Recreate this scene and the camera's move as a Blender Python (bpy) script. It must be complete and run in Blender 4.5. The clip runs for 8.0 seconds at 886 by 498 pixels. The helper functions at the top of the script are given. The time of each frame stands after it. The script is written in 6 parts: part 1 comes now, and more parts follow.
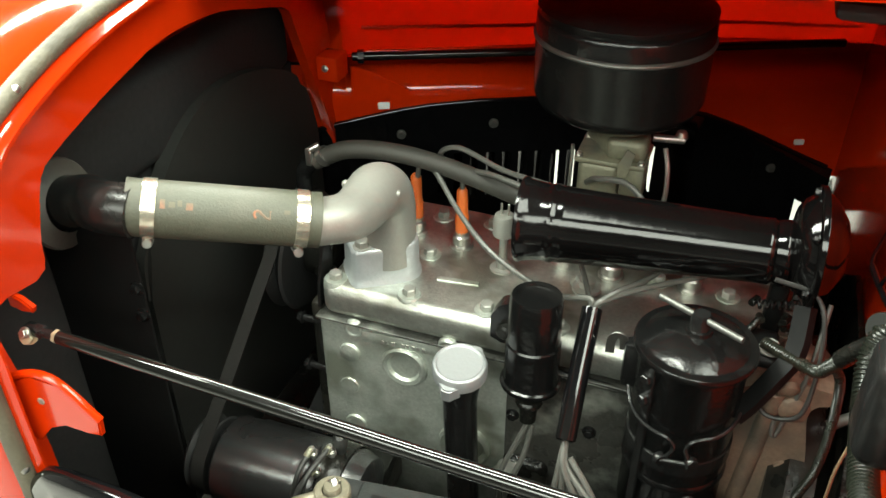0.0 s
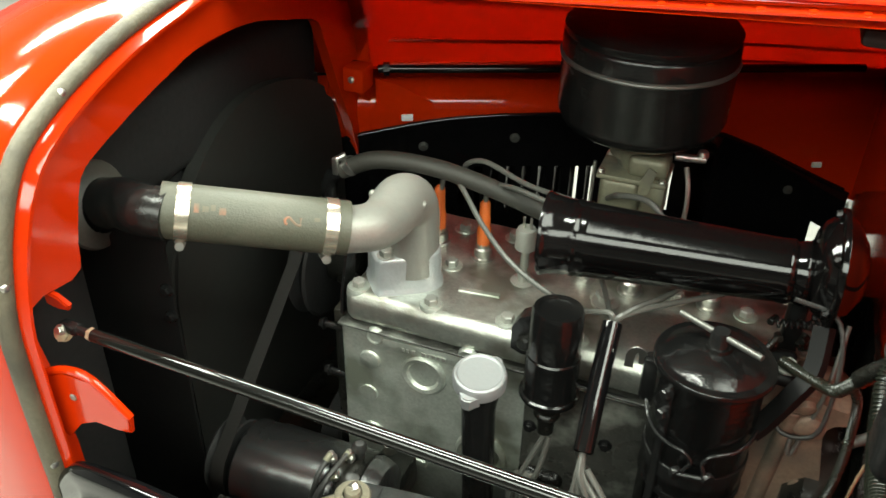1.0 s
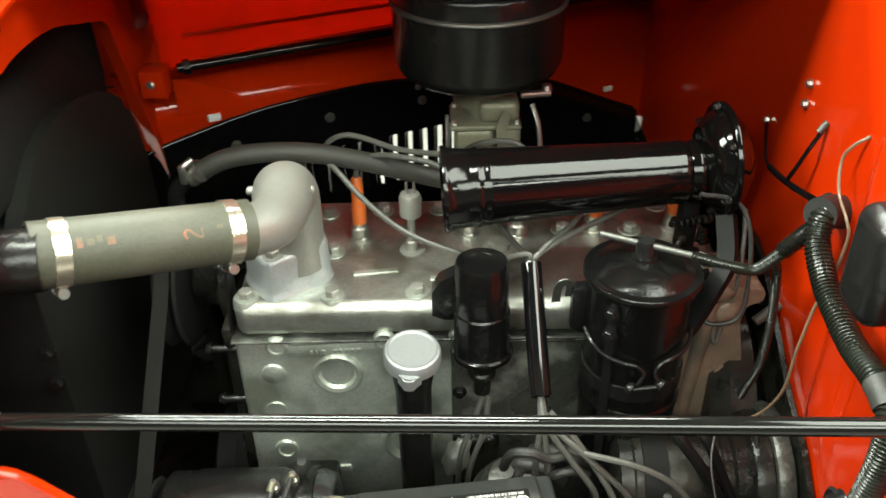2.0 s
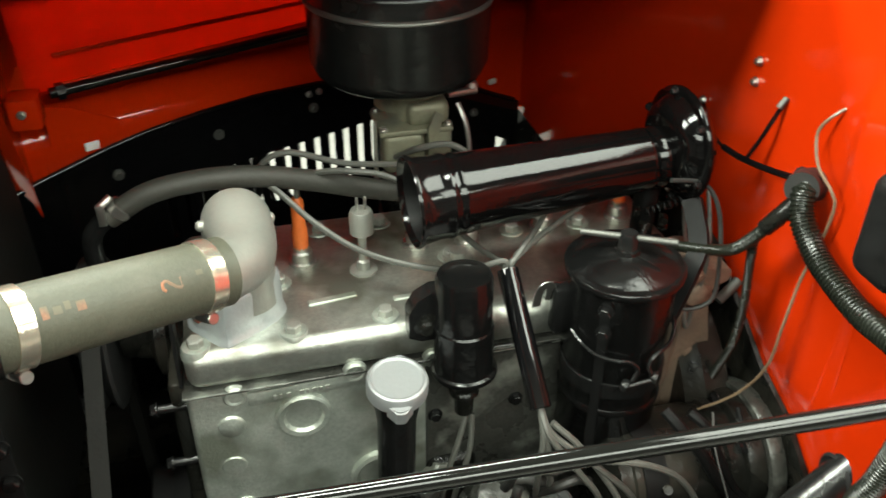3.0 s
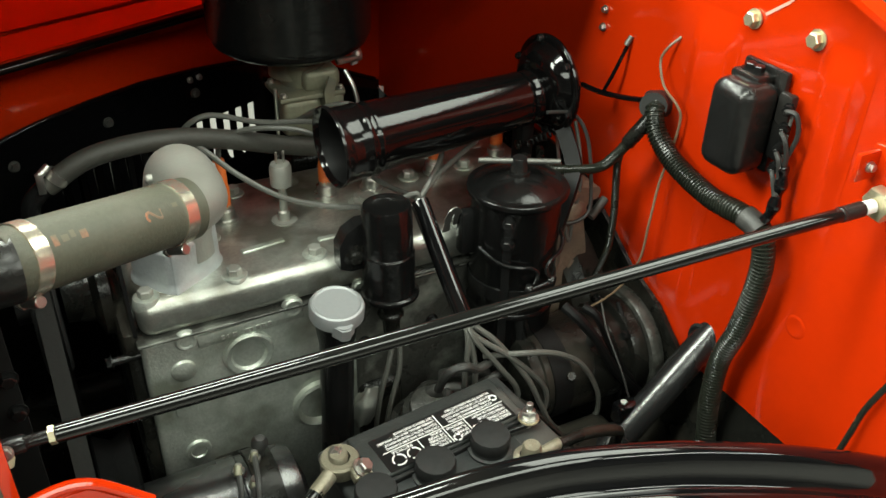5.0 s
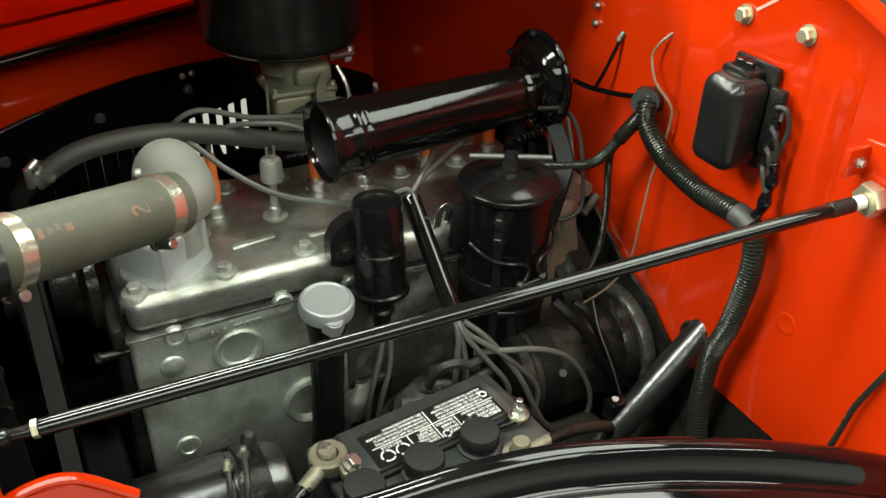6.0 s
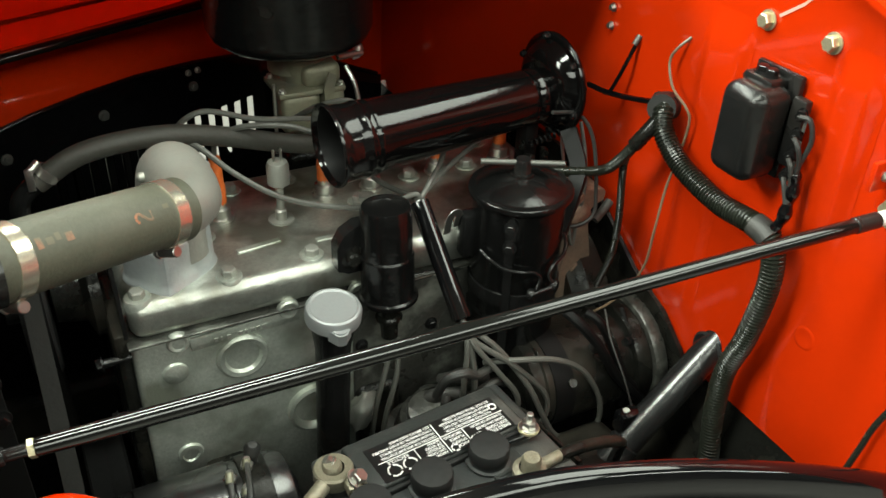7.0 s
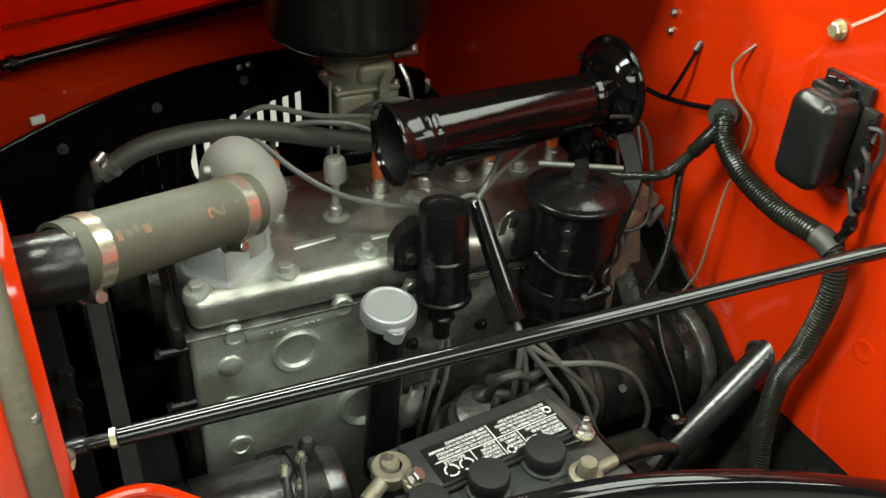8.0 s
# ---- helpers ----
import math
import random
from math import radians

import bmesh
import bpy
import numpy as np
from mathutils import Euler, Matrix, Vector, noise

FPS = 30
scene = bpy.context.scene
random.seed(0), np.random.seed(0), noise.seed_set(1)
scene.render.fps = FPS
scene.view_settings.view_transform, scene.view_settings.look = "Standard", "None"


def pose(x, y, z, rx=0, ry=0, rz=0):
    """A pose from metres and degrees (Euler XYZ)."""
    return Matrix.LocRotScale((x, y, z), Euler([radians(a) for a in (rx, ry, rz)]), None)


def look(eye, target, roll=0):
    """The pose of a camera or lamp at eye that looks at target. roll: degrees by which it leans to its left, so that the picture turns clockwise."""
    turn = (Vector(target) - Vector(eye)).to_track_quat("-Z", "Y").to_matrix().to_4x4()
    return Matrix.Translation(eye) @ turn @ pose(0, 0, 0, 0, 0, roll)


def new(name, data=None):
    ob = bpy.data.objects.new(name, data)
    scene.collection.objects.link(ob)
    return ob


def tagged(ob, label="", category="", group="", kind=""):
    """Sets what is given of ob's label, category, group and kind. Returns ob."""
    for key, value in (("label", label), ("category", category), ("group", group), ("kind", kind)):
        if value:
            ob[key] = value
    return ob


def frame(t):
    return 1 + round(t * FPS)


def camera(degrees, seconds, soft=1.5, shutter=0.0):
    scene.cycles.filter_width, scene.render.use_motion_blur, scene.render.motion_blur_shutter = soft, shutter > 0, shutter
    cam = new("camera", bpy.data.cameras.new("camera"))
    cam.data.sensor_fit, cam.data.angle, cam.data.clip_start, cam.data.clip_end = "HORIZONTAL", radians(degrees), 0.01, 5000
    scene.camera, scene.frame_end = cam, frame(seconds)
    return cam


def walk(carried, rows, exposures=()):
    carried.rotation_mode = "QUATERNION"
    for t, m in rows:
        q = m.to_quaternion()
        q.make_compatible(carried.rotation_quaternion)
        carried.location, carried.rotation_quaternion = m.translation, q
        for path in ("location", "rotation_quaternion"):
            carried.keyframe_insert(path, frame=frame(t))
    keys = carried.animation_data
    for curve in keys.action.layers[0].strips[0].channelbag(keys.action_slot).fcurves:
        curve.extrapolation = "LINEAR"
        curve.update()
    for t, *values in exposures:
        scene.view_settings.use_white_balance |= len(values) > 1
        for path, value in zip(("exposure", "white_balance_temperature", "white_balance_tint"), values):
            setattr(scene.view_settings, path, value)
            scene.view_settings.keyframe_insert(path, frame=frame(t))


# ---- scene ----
cam = camera(54.0, 8.0, shutter=0.45)
PATH = [
    (0, (-0.014, -0.164, 1.609), (-0.595, 1.384, 0.484), -0.2),
    (0.5, (-0.012, -0.183, 1.624), (-0.605, 1.367, 0.508), 0.7),
    (1, (-0.026, -0.185, 1.617), (-0.629, 1.371, 0.516), 1.1),
    (1.5, (-0.124, -0.196, 1.578), (-0.5, 1.433, 0.481), -0.6),
    (1.7, (-0.163, -0.206, 1.573), (-0.364, 1.447, 0.466), -1.0),
    (2.8, (-0.347, -0.107, 1.531), (-0.041, 1.536, 0.432), -0.3),
    (3, (-0.378, -0.104, 1.54), (0.042, 1.504, 0.428), 0.5),
    (3.3, (-0.432, -0.136, 1.538), (0.138, 1.436, 0.44), 1.0),
    (3.5, (-0.458, -0.158, 1.538), (0.173, 1.385, 0.432), 0.5),
    (4, (-0.504, -0.208, 1.534), (0.234, 1.288, 0.43), 1.1),
    (5.5, (-0.522, -0.217, 1.534), (0.267, 1.269, 0.453), 1.6),
    (6, (-0.514, -0.219, 1.529), (0.277, 1.263, 0.444), 1.8),
    (6.5, (-0.503, -0.201, 1.522), (0.287, 1.277, 0.431), 2.2),
    (7, (-0.507, -0.191, 1.53), (0.272, 1.287, 0.431), 2.3),
    (7.5, (-0.532, -0.179, 1.531), (0.235, 1.304, 0.43), 2.7),
    (8, (-0.544, -0.173, 1.532), (0.193, 1.322, 0.427), 3.1),
]
EXPOSURE = [(0, 0.48), (0.5, 0.43), (1.0, 0.28), (1.5, 0.38), (1.7, 0.38), (2.8, 0.32), (3.5, 0.16), (4.0, -0.14), (5.5, -0.22), (8, -0.22)]
walk(cam, [(t, look(eye, target, roll)) for t, eye, target, roll in PATH], EXPOSURE)

# ---- light: unseen workshop ceiling panels, added and sized for fill and reflections ----
world = bpy.data.worlds.new("workshop_air")
scene.world = world
world.use_nodes = True
world.node_tree.nodes["Background"].inputs[0].default_value = (0.75, 0.85, 1.0, 1)
world.node_tree.nodes["Background"].inputs[1].default_value = 0.03
# x, y, length, width across, power
LAMPS = [(-2.9, 0.6, 1.8, 1.0, 230.0), (-0.95, 0.3, 1.2, 0.3, 60.0), (1.2, 0.0, 1.8, 1.4, 90.0), (-0.6, -2.15, 3.8, 1.6, 195.0), (-1.5, 2.0, 3.6, 0.5, 270.0), (3.1, -2.3, 3.2, 0.35, 80.0)]
CEILING = 2.95


# ---- materials ----
def mat(name, base, rough=0.5, metal=0.0, coat=0.0, vary=0.12, scale=30.0, bump=0.0, bump_scale=None, rvary=0.1, second=None, amount=0.5, spec=0.5):
    """A paint, metal or rubber with colour variation at two scales, uneven gloss and fine relief."""
    m = bpy.data.materials.new(name)
    m.use_nodes = True
    n, l = m.node_tree.nodes, m.node_tree.links
    b = n["Principled BSDF"]
    co = n.new("ShaderNodeTexCoord")
    big = n.new("ShaderNodeTexNoise")
    big.inputs["Scale"].default_value, big.inputs["Detail"].default_value = scale * 0.25, 4
    fine = n.new("ShaderNodeTexNoise")
    fine.inputs["Scale"].default_value, fine.inputs["Detail"].default_value = scale * 4, 6
    l.new(co.outputs["Object"], big.inputs["Vector"])
    l.new(co.outputs["Object"], fine.inputs["Vector"])
    mix = n.new("ShaderNodeMix")
    mix.data_type = "RGBA"
    dark = [c * (1 - vary) for c in base]
    light = [min(1, c * (1 + vary)) for c in base]
    mix.inputs["A"].default_value, mix.inputs["B"].default_value = (*dark, 1), (*light, 1)
    l.new(fine.outputs["Fac"], mix.inputs["Factor"])
    colour = mix.outputs["Result"]
    if second:
        ramp = n.new("ShaderNodeMapRange")
        ramp.inputs["From Min"].default_value, ramp.inputs["From Max"].default_value = 0.62 - 0.25 * amount, 0.78 - 0.25 * amount
        l.new(big.outputs["Fac"], ramp.inputs["Value"])
        mix2 = n.new("ShaderNodeMix")
        mix2.data_type = "RGBA"
        mix2.inputs["B"].default_value = (*second, 1)
        l.new(ramp.outputs["Result"], mix2.inputs["Factor"])
        l.new(colour, mix2.inputs["A"])
        colour = mix2.outputs["Result"]
    l.new(colour, b.inputs["Base Color"])
    rr = n.new("ShaderNodeMapRange")
    rr.inputs["To Min"].default_value, rr.inputs["To Max"].default_value = max(0.02, rough - rvary), min(1, rough + rvary)
    l.new(big.outputs["Fac"], rr.inputs["Value"])
    l.new(rr.outputs["Result"], b.inputs["Roughness"])
    b.inputs["Metallic"].default_value = metal
    b.inputs["Specular IOR Level"].default_value = spec
    b.inputs["Coat Weight"].default_value, b.inputs["Coat Roughness"].default_value = coat, 0.06
    if bump:
        bp = n.new("ShaderNodeBump")
        bp.inputs["Strength"].default_value, bp.inputs["Distance"].default_value = bump, 0.002
        tex = n.new("ShaderNodeTexNoise")
        tex.inputs["Scale"].default_value, tex.inputs["Detail"].default_value = bump_scale or scale * 5, 5
        l.new(co.outputs["Object"], tex.inputs["Vector"])
        l.new(tex.outputs["Fac"], bp.inputs["Height"])
        l.new(bp.outputs["Normal"], b.inputs["Normal"])
    return m


RED = mat("red_paint", (0.475, 0.0220, 0.0012), 0.10, 0, 0.0, 0.05, 12, 0.03, 25, 0.04)
BLACK = mat("black_gloss", (0.003, 0.003, 0.0033), 0.075, 0, 0.0, 0.3, 25, 0.05, 60, 0.04, (0.006, 0.0055, 0.005), 0.3)
HORNBLACK = mat("hand_polished_black", (0.0022, 0.0020, 0.0020), 0.095, 0, 0.0, 0.3, 25, 0.10, 70, 0.05, (0.004, 0.0035, 0.0035), 0.3, spec=0.38)
SATIN = mat("black_satin", (0.007, 0.007, 0.007), 0.24, 0, 0.0, 0.35, 40, 0.35, 90, 0.12, (0.013, 0.012, 0.011), 0.4, spec=0.35)
GRIME = mat("greasy_black", (0.007, 0.007, 0.006), 0.27, 0, 0, 0.5, 50, 0.7, 75, 0.14, (0.022, 0.020, 0.016), 0.5, spec=0.25)
MATT = mat("dull_black", (0.016, 0.016, 0.016), 0.6, 0, 0, 0.3, 30, 0.2, 90, 0.1, spec=0.2)
DULLBLACK = mat("unpolished_black", (0.0045, 0.0045, 0.0045), 0.5, 0, 0, 0.3, 30, 0.1, 90, 0.1, spec=0.15)
SILVER = mat("aluminium_paint", (0.48, 0.51, 0.46), 0.44, 0.72, 0, 0.30, 55, 0.35, 260, 0.14, (0.23, 0.245, 0.20), 0.6)
HEADPAINT = mat("baked_aluminium_paint", (0.42, 0.43, 0.39), 0.43, 0.88, 0, 0.30, 55, 0.3, 260, 0.12, (0.19, 0.185, 0.155), 0.7)
DARKCAST = mat("mottled_dark_casting", (0.045, 0.045, 0.04), 0.30, 0.3, 0, 0.5, 70, 0.8, 110, 0.16, (0.20, 0.21, 0.185), 0.35)
COLUMN = mat("semi_gloss_black", (0.012, 0.012, 0.012), 0.26, 0, 0.0, 0.3, 30, 0.3, 70, 0.08, spec=1.0)
ENAMEL = mat("brushed_black_enamel", (0.0035, 0.0035, 0.0035), 0.18, 0, 0.0, 0.3, 40, 0.42, 110, 0.07, (0.008, 0.0075, 0.007), 0.35, spec=0.4)
CAST = mat("bare_cast_aluminium", (0.315, 0.315, 0.285), 0.44, 0.55, 0, 0.08, 40, 0.22, 320, 0.08)
# lighter, bluer copy of CAST: the lamp's glare is put into the colour
LITCAST = mat("lamplit_cast_aluminium", (0.50, 0.53, 0.54), 0.38, 0.6, 0, 0.10, 40, 0.35, 240, 0.08, (0.36, 0.37, 0.37), 0.5)
STEEL = mat("plated_steel", (0.46, 0.45, 0.42), 0.30, 0.95, 0, 0.12, 60, 0.1, 200, 0.1)
CHROME = mat("gloss_rod_paint", (0.005, 0.005, 0.0045), 0.09, 0, 0.0, 0.3, 10, 0, None, 0.04)
BRASS = mat("yellow_passivated_steel", (0.62, 0.56, 0.38), 0.34, 0.8, 0, 0.25, 80, 0.1, 200, 0.12)
CLAMP = mat("clamp_band", (0.82, 0.74, 0.60), 0.24, 0.9, 0, 0.06, 60, 0.05, 100, 0.05)
# brown darkened and warmed: rear shade and red reflection put into the colour
OCHRE = mat("shaded_brown_casting", (0.190, 0.135, 0.098), 0.50, 0.2, 0, 0.35, 45, 0.5, 200, 0.12, (0.085, 0.078, 0.062), 0.55)
BARE = mat("dull_bare_steel", (0.13, 0.13, 0.12), 0.42, 0.7, 0, 0.2, 60, 0.1, 200, 0.1)
ZINC = mat("carburettor_zinc", (0.17, 0.165, 0.115), 0.5, 0.35, 0, 0.25, 60, 0.3, 200, 0.12, (0.10, 0.10, 0.08), 0.5)
HOSE = mat("grey_green_rubber", (0.062, 0.062, 0.044), 0.55, 0, 0, 0.22, 60, 0.25, 420, 0.08, (0.080, 0.076, 0.056), 0.45)
INK = mat("orange_print", (0.40, 0.11, 0.04), 0.62, 0, 0, 0.5, 90, 0, None, 0.1, (0.15, 0.10, 0.065), 0.6)
FADED = mat("worn_orange_print", (0.20, 0.095, 0.055), 0.62, 0, 0, 0.5, 120, 0, None, 0.1, (0.10, 0.09, 0.06), 0.9)
RUBBER = mat("black_rubber", (0.017, 0.017, 0.016), 0.5, 0, 0, 0.3, 50, 0.3, 200, 0.1, (0.032, 0.031, 0.028), 0.4)
OLDRUBBER = mat("aged_rubber", (0.030, 0.029, 0.024), 0.6, 0, 0, 0.25, 50, 0.25, 200, 0.1, (0.046, 0.043, 0.035), 0.4)
CONDUIT = mat("corrugated_plastic", (0.011, 0.0125, 0.009), 0.27, 0, 0.0, 0.3, 60, 0, None, 0.1, spec=0.4)
SEAL = mat("tan_rubber_welt", (0.095, 0.082, 0.055), 0.62, 0, 0, 0.3, 60, 0.5, 220, 0.1, (0.055, 0.047, 0.033), 0.45)
WIRE = mat("grey_wire", (0.075, 0.075, 0.067), 0.42, 0, 0, 0.2, 60, 0.05, 100, 0.1)
PALEWIRE = mat("clear_wire", (0.17, 0.115, 0.070), 0.4, 0, 0.2, 0.2, 40)
BOOT = mat("orange_boot", (0.62, 0.13, 0.022), 0.45, 0, 0.1, 0.15, 60, 0.1, 100)
CASE = mat("battery_plastic", (0.021, 0.023, 0.022), 0.42, 0, 0, 0.2, 60, 0.2, 300, 0.1, (0.055, 0.055, 0.05), 0.35)
DECK = mat("dusty_battery_deck", (0.024, 0.026, 0.026), 0.45, 0, 0, 0.3, 60, 0.2, 300, 0.1, (0.055, 0.054, 0.048), 0.4)
LABEL = mat("black_label", (0.008, 0.008, 0.008), 0.3, 0, 0, 0.1, 40)
WHITE = mat("white_print", (0.75, 0.75, 0.73), 0.5, 0, 0, 0.05, 40)
LEAD = mat("lead_terminal", (0.20, 0.18, 0.13), 0.45, 0.5, 0, 0.3, 120, 0.6, 180, 0.15, (0.28, 0.25, 0.2), 0.4)
TIN = mat("tinned_cap", (0.285, 0.295, 0.30), 0.5, 0.5, 0, 0.06, 60, 0.12, 260, 0.08)
PINK = mat("pale_scratched_primer", (0.65, 0.32, 0.25), 0.6, 0, 0, 0.3, 200)
CONCRETE = mat("concrete", (0.30, 0.29, 0.27), 0.6, 0, 0, 0.15, 3, 0.2, 30, 0.15, (0.22, 0.21, 0.195), 0.5)
PLASTER = mat("painted_wall", (0.07, 0.07, 0.07), 0.7, 0, 0, 0.06, 2, 0.1, 40, 0.1)
PAINTWALL = mat("grey_painted_wall", (0.14, 0.135, 0.13), 0.7, 0, 0, 0.06, 2, 0.1, 40, 0.1)


# ---- mesh helpers ----
def mesh_from(name, bm, material, smooth=35):
    me = bpy.data.meshes.new(name)
    bmesh.ops.recalc_face_normals(bm, faces=bm.faces)
    bm.to_mesh(me)
    bm.free()
    me.materials.append(material)
    if smooth:
        me.polygons.foreach_set("use_smooth", [True] * len(me.polygons))
        me.set_sharp_from_angle(angle=radians(smooth))
    return me


def thing(name, label, category, at=(0, 0, 0), group="", kind=""):
    ob = new(name)
    ob.empty_display_size = 0.02
    ob.location = at
    return tagged(ob, label, category, group, kind)


def whole(name, bm, material, label, category, group="", kind="", smooth=35):
    """A thing of one mesh."""
    return tagged(new(name, mesh_from(name, bm, material, smooth)), label, category, group, kind)


PLACE = {}


def put(ob, parent, m=None):
    """Parent ob, keeping its place in the world (m) where it is."""
    m = m or Matrix.Identity(4)
    base = PLACE.get(parent.name, Matrix.Translation(parent.location))
    ob.parent = parent
    ob.matrix_basis = base.inverted() @ m
    PLACE[ob.name] = m
    return ob


def part(name, bm, material, parent, label="", smooth=35):
    ob = put(new(name, mesh_from(name, bm, material, smooth)), parent)
    return tagged(ob, label) if label else ob


def piece(name, me, parent, m, label=""):
    """A part that shares its mesh with others like it."""
    ob = put(new(name, me), parent, m)
    return tagged(ob, label) if label else ob


def frame_at(p, axis, up=(0, 0, 1)):
    """A matrix at p whose z runs along axis."""
    z = Vector(axis).normalized()
    x = Vector(up).cross(z)
    if x.length < 1e-4:
        x = Vector((1, 0, 0)).cross(z)
        if x.length < 1e-4:
            x = Vector((0, 1, 0))
    x.normalize()
    y = z.cross(x)
    return Matrix(((x.x, y.x, z.x, p[0]), (x.y, y.y, z.y, p[1]), (x.z, y.z, z.z, p[2]), (0, 0, 0, 1)))


def revolve(bm, profile, m=None, segs=32, radial=None):
    """Turn a profile of (r, z) about the z axis of m; ends are closed where r is 0. radial(angle) scales r."""
    m = m or Matrix.Identity(4)
    rings = []
    for r, z in profile:
        if r < 1e-6:
            rings.append([bm.verts.new(m @ Vector((0, 0, z)))])
        else:
            rings.append([bm.verts.new(m @ Vector((r * math.cos(a) * (radial(a) if radial else 1), r * math.sin(a) * (radial(a) if radial else 1), z)))
                          for a in (2 * math.pi * i / segs for i in range(segs))])
    for a, b in zip(rings, rings[1:]):
        for i in range(segs):
            j = (i + 1) % segs
            if len(a) == 1 and len(b) == 1:
                continue
            if len(a) == 1:
                bm.faces.new((a[0], b[i], b[j]))
            elif len(b) == 1:
                bm.faces.new((a[i], a[j], b[0]))
            else:
                bm.faces.new((a[i], a[j], b[j], b[i]))
    return bm


def curve_points(pts, per=8):
    """Catmull-Rom through the points."""
    p = [Vector(q) for q in pts]
    p = [2 * p[0] - p[1]] + p + [2 * p[-1] - p[-2]]
    out = []
    for a, b, c, d in zip(p, p[1:], p[2:], p[3:]):
        for i in range(per):
            t = i / per
            out.append(0.5 * (2 * b + (c - a) * t + (2 * a - 5 * b + 4 * c - d) * t * t + (3 * b - a - 3 * c + d) * t ** 3))
    out.append(p[-2])
    return out


def sweep(bm, path, r, segs=10, section=None):
    """A closed tube along path; r is a radius or a function of the step from 0 to 1. section: (x, y) points in place of a circle."""
    path = [Vector(p) for p in path]
    n = len(path)
    tangent = (path[1] - path[0]).normalized()
    side = tangent.orthogonal().normalized()
    if section:
        side = tangent.cross(Vector((0, 0, 1)))
        side = side.normalized() if side.length > 1e-3 else Vector((1, 0, 0))
    rings = []
    for i, p in enumerate(path):
        t = (path[min(i + 1, n - 1)] - path[max(i - 1, 0)]).normalized()
        side = (side - t * side.dot(t)).normalized()
        up = t.cross(side)
        rad = r(i / (n - 1)) if callable(r) else r
        if section:
            rings.append([bm.verts.new(p + side * a * rad + up * b * rad) for a, b in section])
        else:
            rings.append([bm.verts.new(p + (side * math.cos(2 * math.pi * k / segs) + up * math.sin(2 * math.pi * k / segs)) * rad) for k in range(segs)])
    k = len(rings[0])
    for a, b in zip(rings, rings[1:]):
        for i in range(k):
            bm.faces.new((a[i], a[(i + 1) % k], b[(i + 1) % k], b[i]))
    bm.faces.new(rings[0][::-1])
    bm.faces.new(rings[-1])
    return bm


def tube(pts, r, segs=10, per=8):
    return sweep(bmesh.new(), curve_points(pts, per) if len(pts) > 2 else pts, r, segs)


def rod(bm, a, b, r, segs=16):
    """A cylinder from a to b with slightly broken edges."""
    a, b = Vector(a), Vector(b)
    d = (b - a).length
    e = min(r * 0.15, d * 0.2)
    segs = max(segs, 12)
    return revolve(bm, [(0, 0), (r - e, 0), (r, e), (r, d - e), (r - e, d), (0, d)], frame_at(a, b - a), segs)


def block(bm, lo, hi, bevel=0.003, segs=2, m=None):
    """A box from corner to corner with rounded edges."""
    c = [(a + b) / 2 for a, b in zip(lo, hi)]
    s = [b - a for a, b in zip(lo, hi)]
    made = bmesh.ops.create_cube(bm, size=1, matrix=(m or Matrix.Identity(4)) @ Matrix.Translation(c) @ Matrix.Diagonal((*s, 1)))
    if bevel:
        edges = list({e for v in made["verts"] for e in v.link_edges})
        bmesh.ops.bevel(bm, geom=edges, offset=bevel, segments=segs, affect="EDGES", profile=0.5, clamp_overlap=True)
    return bm


def plate(bm, outline, thick, m, bevel=0.0):
    """A flat outline of (x, y) in m's plane, thick along its z."""
    lo = [bm.verts.new(m @ Vector((x, y, 0))) for x, y in outline]
    hi = [bm.verts.new(m @ Vector((x, y, thick))) for x, y in outline]
    n = len(outline)
    bm.faces.new(lo[::-1])
    top = bm.faces.new(hi)
    for i in range(n):
        bm.faces.new((lo[i], lo[(i + 1) % n], hi[(i + 1) % n], hi[i]))
    if bevel:
        bmesh.ops.bevel(bm, geom=list(top.edges), offset=bevel, segments=2, affect="EDGES")
    return bm


def hex_bolt(af=0.015, high=0.009, washer=True):
    """A hexagon head on a washer, standing on z = 0."""
    bm = bmesh.new()
    if washer:
        revolve(bm, [(0, 0), (af * 0.78, 0), (af * 0.78, 0.0015), (0, 0.0015)], None, 18)
    r = af / 2 / math.cos(math.pi / 6)
    z0 = 0.0015 if washer else 0
    revolve(bm, [(0, z0), (r, z0), (r, z0 + high * 0.85), (r * 0.86, z0 + high), (0, z0 + high)], None, 6)
    return bm


BOLT = mesh_from("bolt", hex_bolt(), CAST, 25)
STEELBOLT = mesh_from("bolt", hex_bolt(0.013, 0.008), STEEL, 25)
SMALLBOLT = mesh_from("bolt", hex_bolt(0.011, 0.006), SATIN, 25)
BIGBOLT = mesh_from("bolt", hex_bolt(0.0135, 0.008), BRASS, 25)
PANELBOLT = mesh_from("bolt", hex_bolt(0.011, 0.006), BARE, 25)
SMALLBRASS = mesh_from("bolt", hex_bolt(0.011, 0.007), BRASS, 25)
DARKSCREW = mesh_from("screw", hex_bolt(0.007, 0.004), SATIN, 25)
TINYBOLT = mesh_from("screw", hex_bolt(0.007, 0.004), STEEL, 25)

